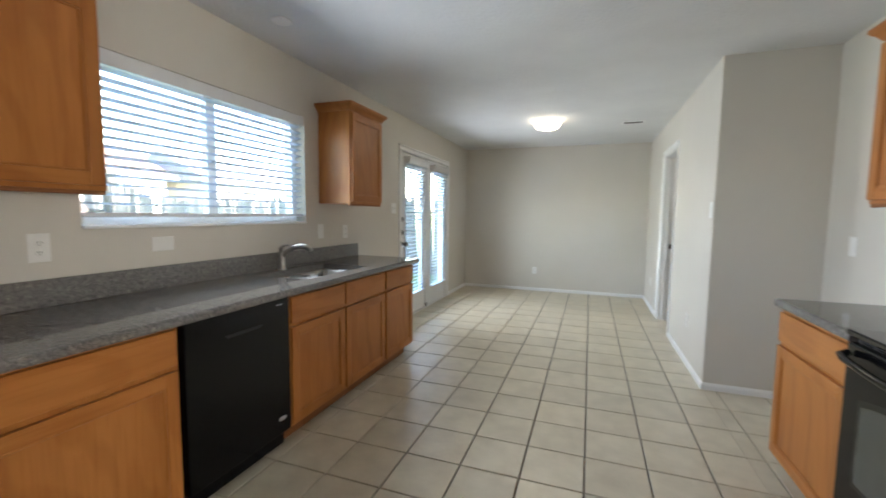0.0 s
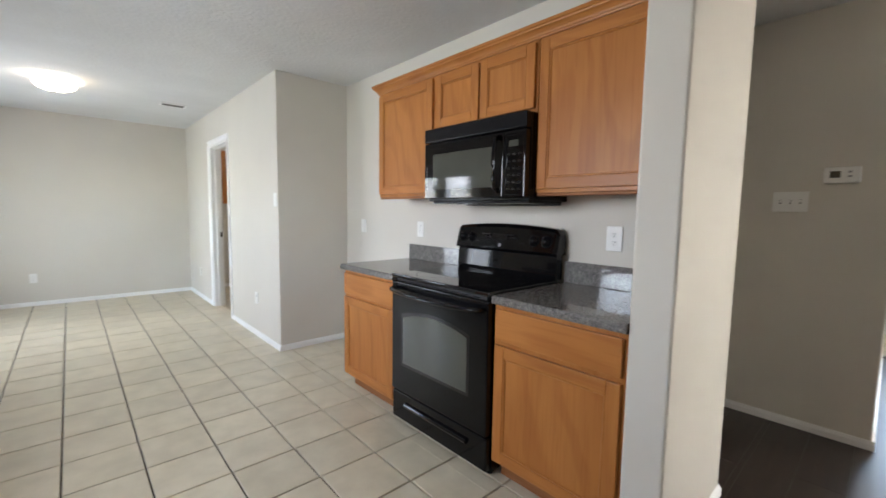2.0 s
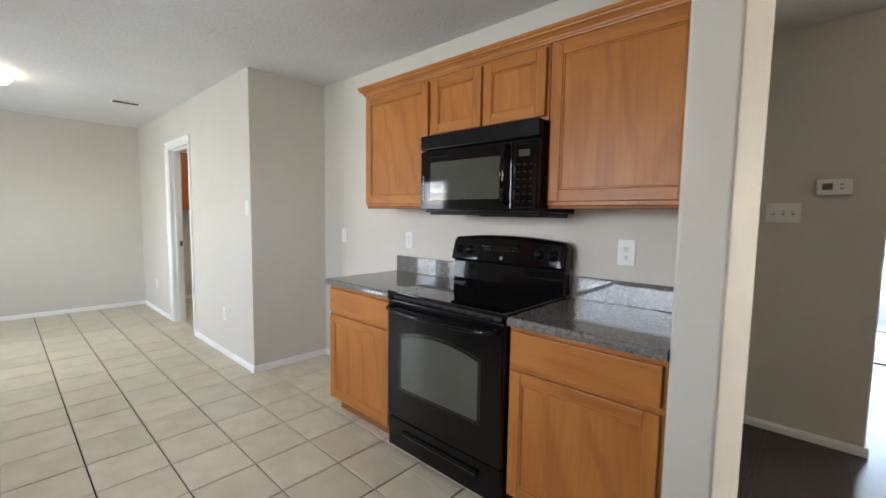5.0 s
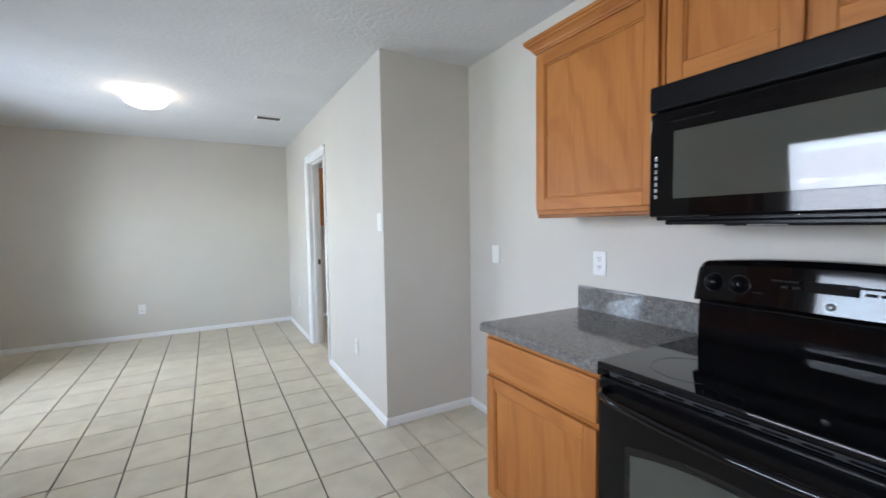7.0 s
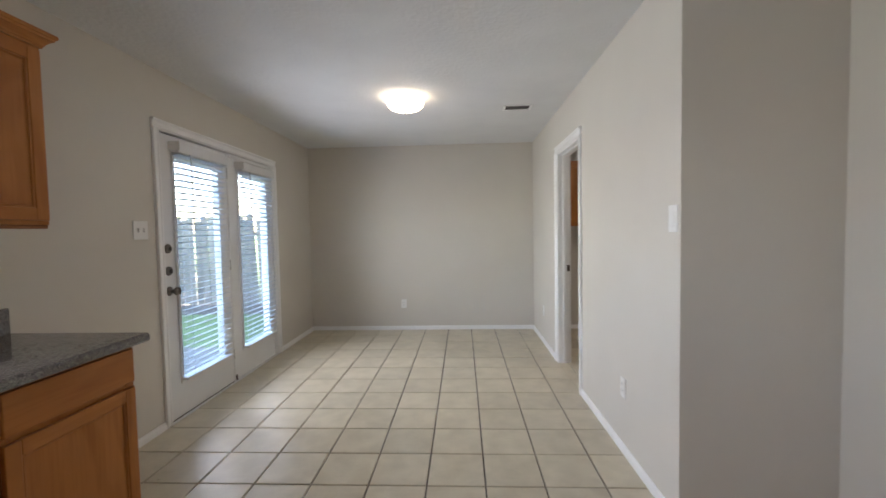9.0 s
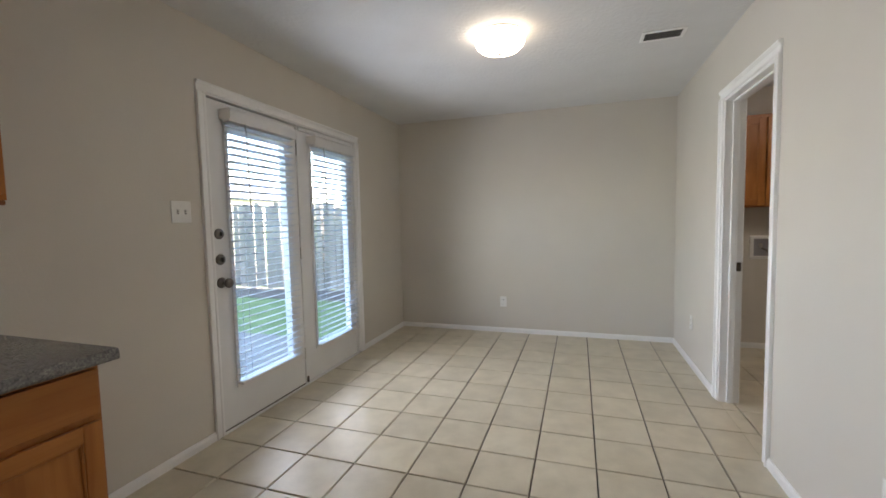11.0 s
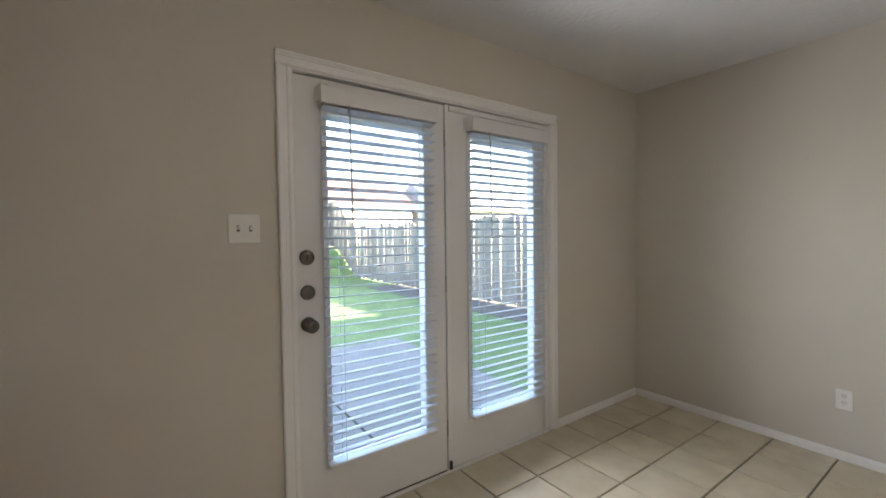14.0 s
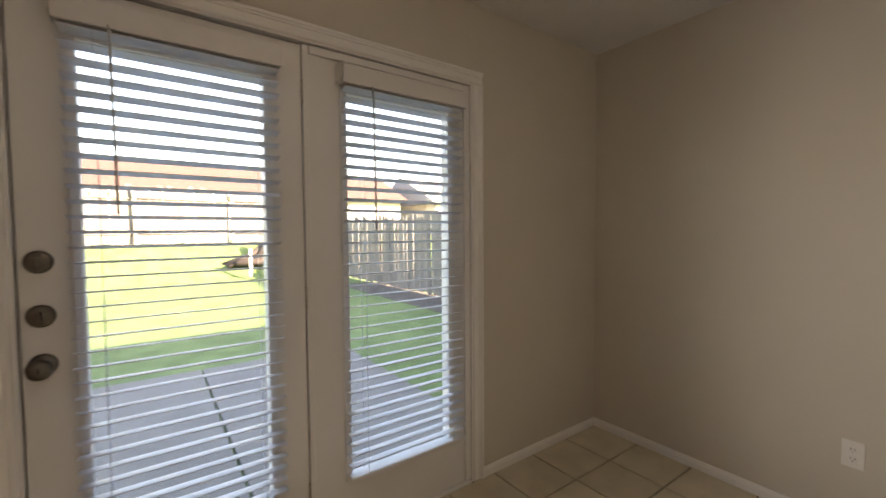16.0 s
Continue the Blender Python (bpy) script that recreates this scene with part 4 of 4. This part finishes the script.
plate("outlet", 0.075, 0.118, on_west(1.014, 1.139), "white duplex outlet over the worktop", "outlet", "outlet")
plate("outlet", 0.118, 0.075, on_west(1.53, 1.124), "white sideways outlet under the window", "outlet", "")
plate("light_switch", 0.075, 0.118, on_west(2.877, 1.141), "white rocker switch beside the window", "light switch", "rocker")
plate("outlet", 0.075, 0.118, on_west(3.239, 1.128), "white duplex outlet near the worktop end", "outlet", "outlet")
plate("light_switch", 0.118, 0.118, on_west(4.225, 1.355), "white double toggle switch beside the patio door", "light switch", "toggle", 2)
plate("outlet", 0.072, 0.116, pose(1.244, NORTH, 0.351), "white duplex outlet above the baseboard", "outlet", "outlet")
plate("outlet", 0.072, 0.116, pose(EAST_D, 6.455, 0.37, 0, 0, -90), "white duplex outlet past the laundry doorway", "outlet", "outlet")
plate("outlet", 0.072, 0.116, pose(EAST_D, 4.113, 0.384, 0, 0, -90), "white duplex outlet low on the dining wall", "outlet", "outlet")
plate("light_switch", 0.075, 0.118, pose(EAST_D, 3.556, 1.35, 0, 0, -90), "white rocker switch near the wall corner", "light switch", "rocker")
plate("light_switch", 0.075, 0.118, on_east(3.19, 1.129), "white rocker switch beside the counter", "light switch", "rocker")
plate("outlet", 0.075, 0.118, on_east(2.36, 1.13), "white duplex outlet over the backsplash", "outlet", "outlet")
plate("outlet", 0.082, 0.125, on_east(0.826, 1.146), "white duplex outlet beside the stove", "outlet", "outlet")
plate("light_switch", 0.165, 0.118, pose(4.81, 0.318, 1.359, 0, 0, -90), "white triple toggle switch in the hallway", "light switch", "toggle", 3)
plate("outlet", 0.072, 0.116, pose(7.703, -1.18, 0.369, 0, 0, 180), "white duplex outlet in the foyer", "outlet", "outlet")

th = thing("thermostat", pose(4.81, 0.105, 1.504, 0, 0, -90), "white wall thermostat with a small grey screen", "thermostat")
part("case", cuboids([(-0.075, 0.075, -0.028, 0, -0.045, 0.045)], 0.008, 3), PLASTIC, th)
part("screen", cuboids([(-0.05, -0.005, -0.0295, -0.027, -0.015, 0.022)], 0.001), DARKGLASS, th)
for z in (-0.008, 0.016):
    part("button", cuboids([(0.025, 0.04, -0.03, -0.027, z - 0.005, z + 0.005)], 0.001), GREYPRINT, th)
chime = thing("door_chime", pose(5.15, -0.12, 1.97), "small white door chime box high on the wall", "door chime")
part("case", cuboids([(-0.05, 0.05, -0.04, 0, -0.06, 0.06)], 0.006, 2), PLASTIC, chime)

# ceiling lamp, vents
cl = thing("ceiling_light", pose(1.58, 5.2, H), "round flush ceiling light with a lit frosted dome", "ceiling light")
part("pan", lathe([(0.15, -0.001), (0.152, -0.006), (0.15, -0.012), (0.14, -0.014)], 40), WHITE, cl)
part("dome", lathe([(0.152, -0.012), (0.158, -0.022), (0.157, -0.045), (0.148, -0.07), (0.125, -0.092), (0.08, -0.109), (0.03, -0.116), (0.004, -0.117)], 40), FIXTUREGLASS, cl, "lit frosted glass dome")
part("finial", lathe([(0.012, -0.116), (0.012, -0.122), (0.006, -0.127), (0.007, -0.132), (0.001, -0.136)], 12), NICKEL, cl)
# unseen laundry lamp, added to brighten the room behind the doorway
ll = thing("ceiling_light", pose(4.1, 5.6, H), "round flush laundry ceiling light with lit dome, unseen, added to brighten the room", "ceiling light")
part("pan", lathe([(0.165, -0.001), (0.168, -0.02), (0.16, -0.028), (0.14, -0.03)], 32), WHITE, ll)
part("dome", lathe([(0.16, -0.027), (0.15, -0.066), (0.12, -0.088), (0.075, -0.102), (0.004, -0.109)], 32), HALLGLASS, ll)
cov = thing("ceiling_cover", pose(0.33, 2.08, H), "round white cover plate on the kitchen ceiling", "ceiling cover")
part("plate", lathe([(0.06, -0.001), (0.06, -0.006), (0.05, -0.011), (0.004, -0.012)], 28), PLASTIC, cov)
smk = thing("smoke_detector", pose(4.35, -0.21, H), "round white smoke detector on the hallway ceiling", "smoke detector")
part("case", lathe([(0.07, -0.001), (0.07, -0.014), (0.062, -0.03), (0.04, -0.036), (0.004, -0.037)], 28), PLASTIC, smk)
hl = thing("ceiling_light", pose(8.1, -0.5, H), "foyer ceiling light with dark rim, lit dome", "ceiling light")
part("rim", lathe([(0.17, -0.001), (0.175, -0.02), (0.165, -0.045), (0.15, -0.05)], 32), BRONZE, hl, "dark bronze rim")
part("dome", lathe([(0.15, -0.045), (0.14, -0.075), (0.1, -0.1), (0.05, -0.113), (0.004, -0.116)], 32), HALLGLASS, hl, "lit glass dome")
part("finial", lathe([(0.01, -0.114), (0.01, -0.122), (0.002, -0.128)], 12), BRONZE, hl)


def register(name, m, w, h, n, label):
    t = thing(name, m, label, "vent")
    part("backing", cuboids([(-w / 2, w / 2, -0.004, -0.001, -h / 2, h / 2)]), DARKSLOT, t)
    f = 0.022
    part("frame", cuboids([(-w / 2 - f, w / 2 + f, -0.008, -0.001, h / 2, h / 2 + f), (-w / 2 - f, w / 2 + f, -0.008, -0.001, -h / 2 - f, -h / 2), (-w / 2 - f, -w / 2, -0.008, -0.001, -h / 2, h / 2), (w / 2, w / 2 + f, -0.008, -0.001, -h / 2, h / 2)], 0.002), WHITE, t)
    for i in range(n):
        z = -h / 2 + (i + 0.5) * h / n
        ob = part("slat", cuboids([(-w / 2, w / 2, -0.004, 0.003, -0.0007, 0.0007)]), RUBBER, t)
        ob.matrix_local = pose(0, -0.004, z, 50)
    return t


register("ceiling_vent", pose(2.565, 5.575, H) @ pose(0, 0, 0, 90), 0.215, 0.11, 6, "white ceiling air vent with dark slats")
ib = thing("valve_box", on_east(3.165, 0.305), "white recessed water valve box low beside the cabinet", "outlet box")
part("frame", cuboids([(-0.085, 0.085, -0.012, -0.001, 0.068, 0.1), (-0.085, 0.085, -0.012, -0.001, -0.1, -0.068), (-0.085, -0.056, -0.012, -0.001, -0.068, 0.068), (0.056, 0.085, -0.012, -0.001, -0.068, 0.068)], 0.003), PLASTIC, ib)
part("back", cuboids([(-0.056, 0.056, 0.078, 0.082, -0.068, 0.068)]), PLASTIC, ib)
part("liner", cuboids([(-0.059, -0.056, -0.004, 0.078, -0.068, 0.068), (0.056, 0.059, -0.004, 0.078, -0.068, 0.068), (-0.059, 0.059, -0.004, 0.078, 0.068, 0.071), (-0.059, 0.059, -0.004, 0.078, -0.071, -0.068)]), PLASTIC, ib)
vl = part("valve", tube([(0.03, 0.078, 0.03), (0.03, 0.04, 0.03), (0.03, 0.034, 0.01)], 0.012, 12), NICKEL, ib)
part("valve_handle", lathe([(0.02, 0), (0.022, 0.004), (0.022, 0.012), (0.012, 0.016)], 14, pose(0.03, 0.034, 0.03) @ pose(0, 0, 0, 90)), RUBBER, vl, "dark valve handle")

# front door and laundry
fd = thing("door_3", pose(8.68, -0.03, 0, 0, 0, 13), "white front door standing open into the foyer", "door", kind="structure")
lf = part("leaf", cuboids([(-0.88, 0, -0.022, 0.022, 0.012, 2.03)], 0.003), DOORWHITE, fd)
part("raised_panel", cuboids([(-0.78, -0.5, -0.026, -0.02, 1.1, 1.85), (-0.38, -0.1, -0.026, -0.02, 1.1, 1.85), (-0.78, -0.5, -0.026, -0.02, 0.2, 0.9), (-0.38, -0.1, -0.026, -0.02, 0.2, 0.9)], 0.004), DOORWHITE, lf)
part("knob", lathe([(0.032, 0), (0.032, 0.006), (0.012, 0.014), (0.012, 0.035), (0.028, 0.05), (0.028, 0.06), (0.01, 0.07)], 20, pose(-0.81, -0.022, 0.9) @ pose(0, 0, 0, 90)), NICKEL, lf)
structure("threshold", cuboids([(7.04, 7.1, -1.25, 0.0, -0.005, 0.012)], 0.004, 2), BRONZE, "dark floor transition strip at the foyer", "threshold")
structure("threshold_front", cuboids([(8.66, 8.87, FRONT[0], FRONT[1], -0.02, 0.014)], 0.004, 2), BRONZE, "dark metal front door sill", "threshold")
lc = thing("wall_cabinet", pose(3.1, NORTH, 1.34), "stained maple laundry wall cabinets", "cabinet", "laundry wall cabinets")
part("body", cuboids([(0, 1.2, -0.281, -0.002, 0, 0.8)], 0.001), WOODZ, lc)
for a, b in ((0.01, 0.49), (0.5, 0.84), (0.85, 1.19)):
    panel_door(a, b, 0.01, 0.77, -0.281, lc)
wb = thing("washer_box", pose(3.72, NORTH, 0.965), "white recessed washer outlet box with valves", "outlet box")
part("frame", cuboids([(-0.13, 0.13, -0.012, 0, -0.11, -0.08), (-0.13, 0.13, -0.012, 0, 0.08, 0.11), (-0.13, -0.1, -0.012, 0, -0.08, 0.08), (0.1, 0.13, -0.012, 0, -0.08, 0.08)], 0.003), PLASTIC, wb)
part("recess", cuboids([(-0.1, 0.1, -0.004, -0.001, -0.08, 0.08)]), GREYPRINT, wb)
for x in (-0.05, 0.05):
    part("valve", tube([(x, -0.004, 0.03), (x, -0.03, 0.03), (x, -0.035, 0.0)], 0.011, 10), NICKEL, wb)
part("hose", tube([(-0.05, -0.035, 0.0), (0, -0.04, -0.03), (0.05, -0.035, 0.0)], 0.008, 8), RUBBER, wb)


# ---- outdoors ----
def terrain(x, y):
    """Level by the house; the back lawn climbs to its far fence."""
    if x > -11.5:
        return -0.12
    u = min(1.0, (-11.5 - x) / 2.7)
    return -0.12 + 1.05 * u * u * (3 - 2 * u)


gb = bmesh.new()
xs = [-400, -120, -60, -30] + [-20 + 0.5 * i for i in range(41)] + [4, 9, 14, 20, 30, 60, 120, 400]
ys = [-400, -120, -60, -30, -20, -12, -8, -4, -1] + [0.75 * i for i in range(20)] + [18, 25, 40, 80, 160, 400]
grid = [[gb.verts.new((x, y, terrain(x, y) - (0.16 if -0.2 < x < 8.9 and -4.7 < y < 7.3 else 0.0))) for y in ys] for x in xs]
for i in range(len(xs) - 1):
    for j in range(len(ys) - 1):
        gb.faces.new((grid[i][j], grid[i + 1][j], grid[i + 1][j + 1], grid[i][j + 1]))
for f in gb.faces:
    f.smooth = True
structure("ground", gb, GRASS, "green lawn rising to a far fence", "lawn")
patio = thing("patio", pose(0, 0, 0), "pale concrete patio slabs outside the doors", "patio", kind="structure")
for j in range(4):
    y0 = 0.58 + 1.52 * j
    part("slab", cuboids([(-3.2, -0.16, y0 + 0.008, y0 + 1.512, -0.2, -0.09)], 0.006), CONCRETE, patio)
structure("soil", cuboids([(-9.0, -0.5, 8.85, 9.9, -0.2, -0.112)], 0.004), material("bare_soil", (0.12, 0.098, 0.08), 0.95, vary=0.4, scale=5, bump=0.6, bump_scale=50), "bare soil strip along the fence", "soil")
structure("front_path", cuboids([(8.9, 28.3, -6.0, 1.25, -0.2, -0.1)], 0.004), CONCRETE, "pale concrete front walk and drive", "path")

rng = random.Random(5)
PICKETS = []
for h in (1.78, 1.84, 1.72, 1.8):
    PICKETS.append(prism([(-0.068, 0), (0.068, 0), (0.068, h - 0.03), (0.045, h), (-0.045, h), (-0.068, h - 0.03)], "y", -0.008, 0.008))
PICKETS = [(lambda me, bm: (bm.to_mesh(me), bm.free(), me.materials.append(FENCE), me)[-1])(bpy.data.meshes.new("picket"), b) for b in PICKETS]


def fence(x0, y0, x1, y1, label, step=0.146):
    L = math.hypot(x1 - x0, y1 - y0)
    a = math.degrees(math.atan2(y1 - y0, x1 - x0))
    t = thing("fence", pose(x0, y0, 0, 0, 0, a), label, "fence")
    at = lambda u: terrain(x0 + (x1 - x0) * u / L, y0 + (y1 - y0) * u / L)
    n = int(L / step)
    for i in range(n):
        u = (i + 0.5) * step
        if rng.random() < 0.025:
            continue
        ob = new("picket", PICKETS[rng.randrange(4)])
        ob.parent = t
        ob.matrix_local = pose(u, 0, at(u) + rng.uniform(0.0, 0.06), 0, rng.uniform(-1.2, 1.2) * (4 if rng.random() < 0.06 else 1), rng.uniform(-2, 2))
    m = int(L / 2.4) + 1
    for i in range(m):
        u = min(L - 0.05, i * L / max(1, m - 1))
        part("post", cuboids([(u - 0.045, u + 0.045, 0.06, 0.15, at(u) - 0.1, at(u) + 1.82)], 0.004), FENCE, t)
        if i:
            v = (i - 1) * L / (m - 1)
            for z in (0.35, 1.45):
                part("rail", tube([(v, 0.035, at(v) + z), (u, 0.035, at(u) + z)], 0.03, 4), FENCE, t)
    return t


fence(-14.2, 9.8, -0.25, 9.8, "weathered grey cedar side fence with uneven pickets")
fence(-14.2, 9.8, -14.2, -9.0, "sunlit weathered cedar fence across the back")
fence(-14.2, -9.0, -0.2, -9.0, "weathered cedar fence on the far side of the yard")


heap = thing("timber_heap", pose(-12.6, 7.5, terrain(-12.6, 7.5)), "dark heap of old timber near the fence corner", "timber")
for k in range(9):
    foot, top = -0.95 + k * 0.13, 0.25 + k * 0.09
    part("timber", tube([(rng.uniform(-0.3, 0.3), foot, 0.0), (rng.uniform(-0.15, 0.15), 0.25 + k * 0.06, top + 0.2)], 0.085, 4), HEAP, heap)
part("log", tube([(0.35, -0.6, 0.1), (0.3, 0.1, 0.13), (0.25, 0.8, 0.1)], [0.1, 0.12, 0.1], 9), HEAP, heap)
part("marker_post", cuboids([(0.95, 1.02, -0.35, -0.27, -0.25, 0.55)], 0.01), WHITE, heap, "short pale post")


def house(m, w, d, h, rise, label, wallmat, roofmat, openings):
    """A gabled house: local x along its front, -y its front."""
    t = thing("house", m, label, "house")
    part("wall", cuboids([(0, w, 0, d, 0, h)]), wallmat, t)
    part("roof", prism([(-0.5, h - 0.1), (d / 2, h + rise), (d + 0.5, h - 0.1), (d + 0.5, h - 0.22), (-0.5, h - 0.22)], "x", -0.5, w + 0.5), roofmat, t)
    part("fascia", cuboids([(-0.5, w + 0.5, -0.53, -0.505, h - 0.26, h - 0.06)]), WHITE, t)
    for k, x0, x1, z0, z1 in openings:
        o = part(k, cuboids([(x0, x1, -0.03, 0.02, z0, z1)], 0.005), DARKGLASS if k == "window" else BARKDOOR, t)
        part("frame", cuboids([(x0 - 0.08, x0, -0.05, 0.0, z0 - 0.08, z1 + 0.08), (x1, x1 + 0.08, -0.05, 0.0, z0 - 0.08, z1 + 0.08), (x0, x1, -0.05, 0.0, z1, z1 + 0.08), (x0, x1, -0.05, 0.0, z0 - 0.08, z0)]), WHITE, o)
    return t


BARKDOOR = material("dark_front_door", (0.07, 0.05, 0.04), 0.5, vary=0.3, scale=4)
house(pose(-25, -5, 0.93, 0, 0, 90), 25, 9, 2.7, 2.2, "neighbouring house with brown shingle roof behind the fence", SIDING, ROOF, [("window", 3, 4.4, 0.9, 2.1), ("window", 10, 11.4, 0.9, 2.1)])
house(pose(-24, 22.5, 0.93, 0, 0, 90), 13, 9, 2.7, 2.2, "neighbouring house with grey brown roof beyond the side fence", BRICK, GREYROOF, [("window", 3, 4.4, 0.9, 2.1)])
house(pose(29, 8, -0.12, 0, 0, -90), 19, 9, 2.8, 2.4, "pale brick house across the street", BRICK, GREYROOF, [("window", 10.2, 11.4, 0.5, 2.1), ("door", 7.6, 8.5, 0.1, 2.15), ("window", 3, 4.6, 0.7, 2.1)])

# roof drawn out past the north rooms to lengthen its shadow on the lawn
own = prism([(-0.45, 2.57), (4.35, 4.6), (9.15, 2.57), (9.15, 2.45), (8.85, 2.45), (8.85, 2.57), (-0.15, 2.57), (-0.15, 2.45), (-0.45, 2.45)], "y", -5.1, 12.6)
# unseen porch roof, added to shade the front door with the brick wall
structure("roof_porch", cuboids([(9.0, 15.4, 0.9, 8.1, 2.46, 2.7), (8.9, 10.8, -1.3, 0.9, 2.46, 2.6)]), ROOF, "brown shingle porch roof, unseen, added to shade the front door", "roof")
structure("roof", own, ROOF, "brown shingle roof over the house", "roof")

# ---- floors, piece by piece ----
P = 0.305
PY = 0.305
GAP = 0.0082
TILES = {}


def tile_mesh(w, d):
    key = (round(w, 3), round(d, 3))
    if key not in TILES:
        b = 0.0025
        bm = bmesh.new()
        lo = [bm.verts.new(p) for p in ((0, 0, -0.012), (w, 0, -0.012), (w, d, -0.012), (0, d, -0.012))]
        md = [bm.verts.new(p) for p in ((0, 0, -b), (w, 0, -b), (w, d, -b), (0, d, -b))]
        hi = [bm.verts.new(p) for p in ((b, b, 0), (w - b, b, 0), (w - b, d - b, 0), (b, d - b, 0))]
        bm.faces.new(hi)
        for a, c in ((lo, md), (md, hi)):
            for i in range(4):
                bm.faces.new((a[i], a[(i + 1) % 4], c[(i + 1) % 4], c[i]))
        me = bpy.data.meshes.new("tile")
        bm.to_mesh(me)
        bm.free()
        me.materials.append(TILE)
        TILES[key] = me
    return TILES[key]


floor = thing("floor_kitchen", pose(0, 0, 0), "beige ceramic tile floor with dark grout", "floor", kind="structure")
foyer = thing("floor_foyer", pose(0, 0, 0), "pale ceramic tile floor of the foyer", "floor", kind="structure")


def lay(parent, x0, x1, y0, y1, ox, oy):
    i0, i1 = math.floor((x0 - ox) / P), math.ceil((x1 - ox) / P)
    j0, j1 = math.floor((y0 - oy) / PY), math.ceil((y1 - oy) / PY)
    for i in range(i0, i1):
        for j in range(j0, j1):
            a, b = max(x0, ox + i * P + GAP / 2), min(x1, ox + (i + 1) * P - GAP / 2)
            c, d = max(y0, oy + j * PY + GAP / 2), min(y1, oy + (j + 1) * PY - GAP / 2)
            if b - a < 0.012 or d - c < 0.012:
                continue
            ob = new("tile", tile_mesh(b - a, d - c))
            ob.parent = parent
            ob.location = (a, c, rng.uniform(-0.0006, 0.0006))


OX, OY = 0.005, 3.773
lay(floor, 0.0, EAST_D, EDGE, NORTH, OX, OY)
lay(floor, EAST_D, EAST_K, 0.48, PAN, OX, OY)
lay(floor, EAST_D, 4.4, 4.7, NORTH, OX, OY)
lay(foyer, 7.1, 8.68, -1.18, 0.3, OX, OY)

wood = thing("floor_wood", pose(0, 0, 0), "dark brown wood plank floor", "floor", kind="structure")
PW = 0.185
PLANKS = {}


def plank_row(y, x0, x1, w):
    x = x0 - rng.uniform(0, 1.1)
    while x < x1:
        a, b = max(x, x0), min(x + 1.22, x1)
        x += 1.22
        if b - a < 0.02:
            continue
        key = (round(b - a, 2), round(w, 3))
        if key not in PLANKS:
            PLANKS[key] = bpy.data.meshes.new("plank")
            bm = cuboids([(0.0005, b - a - 0.0005, 0.0004, w - 0.0004, -0.012, 0)])
            bm.to_mesh(PLANKS[key])
            bm.free()
            PLANKS[key].materials.append(PLANK)
        ob = new("plank", PLANKS[key])
        ob.parent = wood
        ob.location = (a, y, 0)


y = -4.5
while y < EDGE - 0.001:
    w = min(PW, EDGE - y)
    plank_row(y, 0.0, 7.04, w)
    y += PW
y = EDGE
while y < PAN:
    w = min(PW, PAN - y)
    plank_row(y, EAST_K + 0.115, 4.81, w)
    y += PW
structure("threshold_kitchen", cuboids([(0.0, 3.02, EDGE - 0.02, EDGE + 0.025, -0.004, 0.006)], 0.003), BRONZE, "low dark strip where tile meets wood", "threshold")
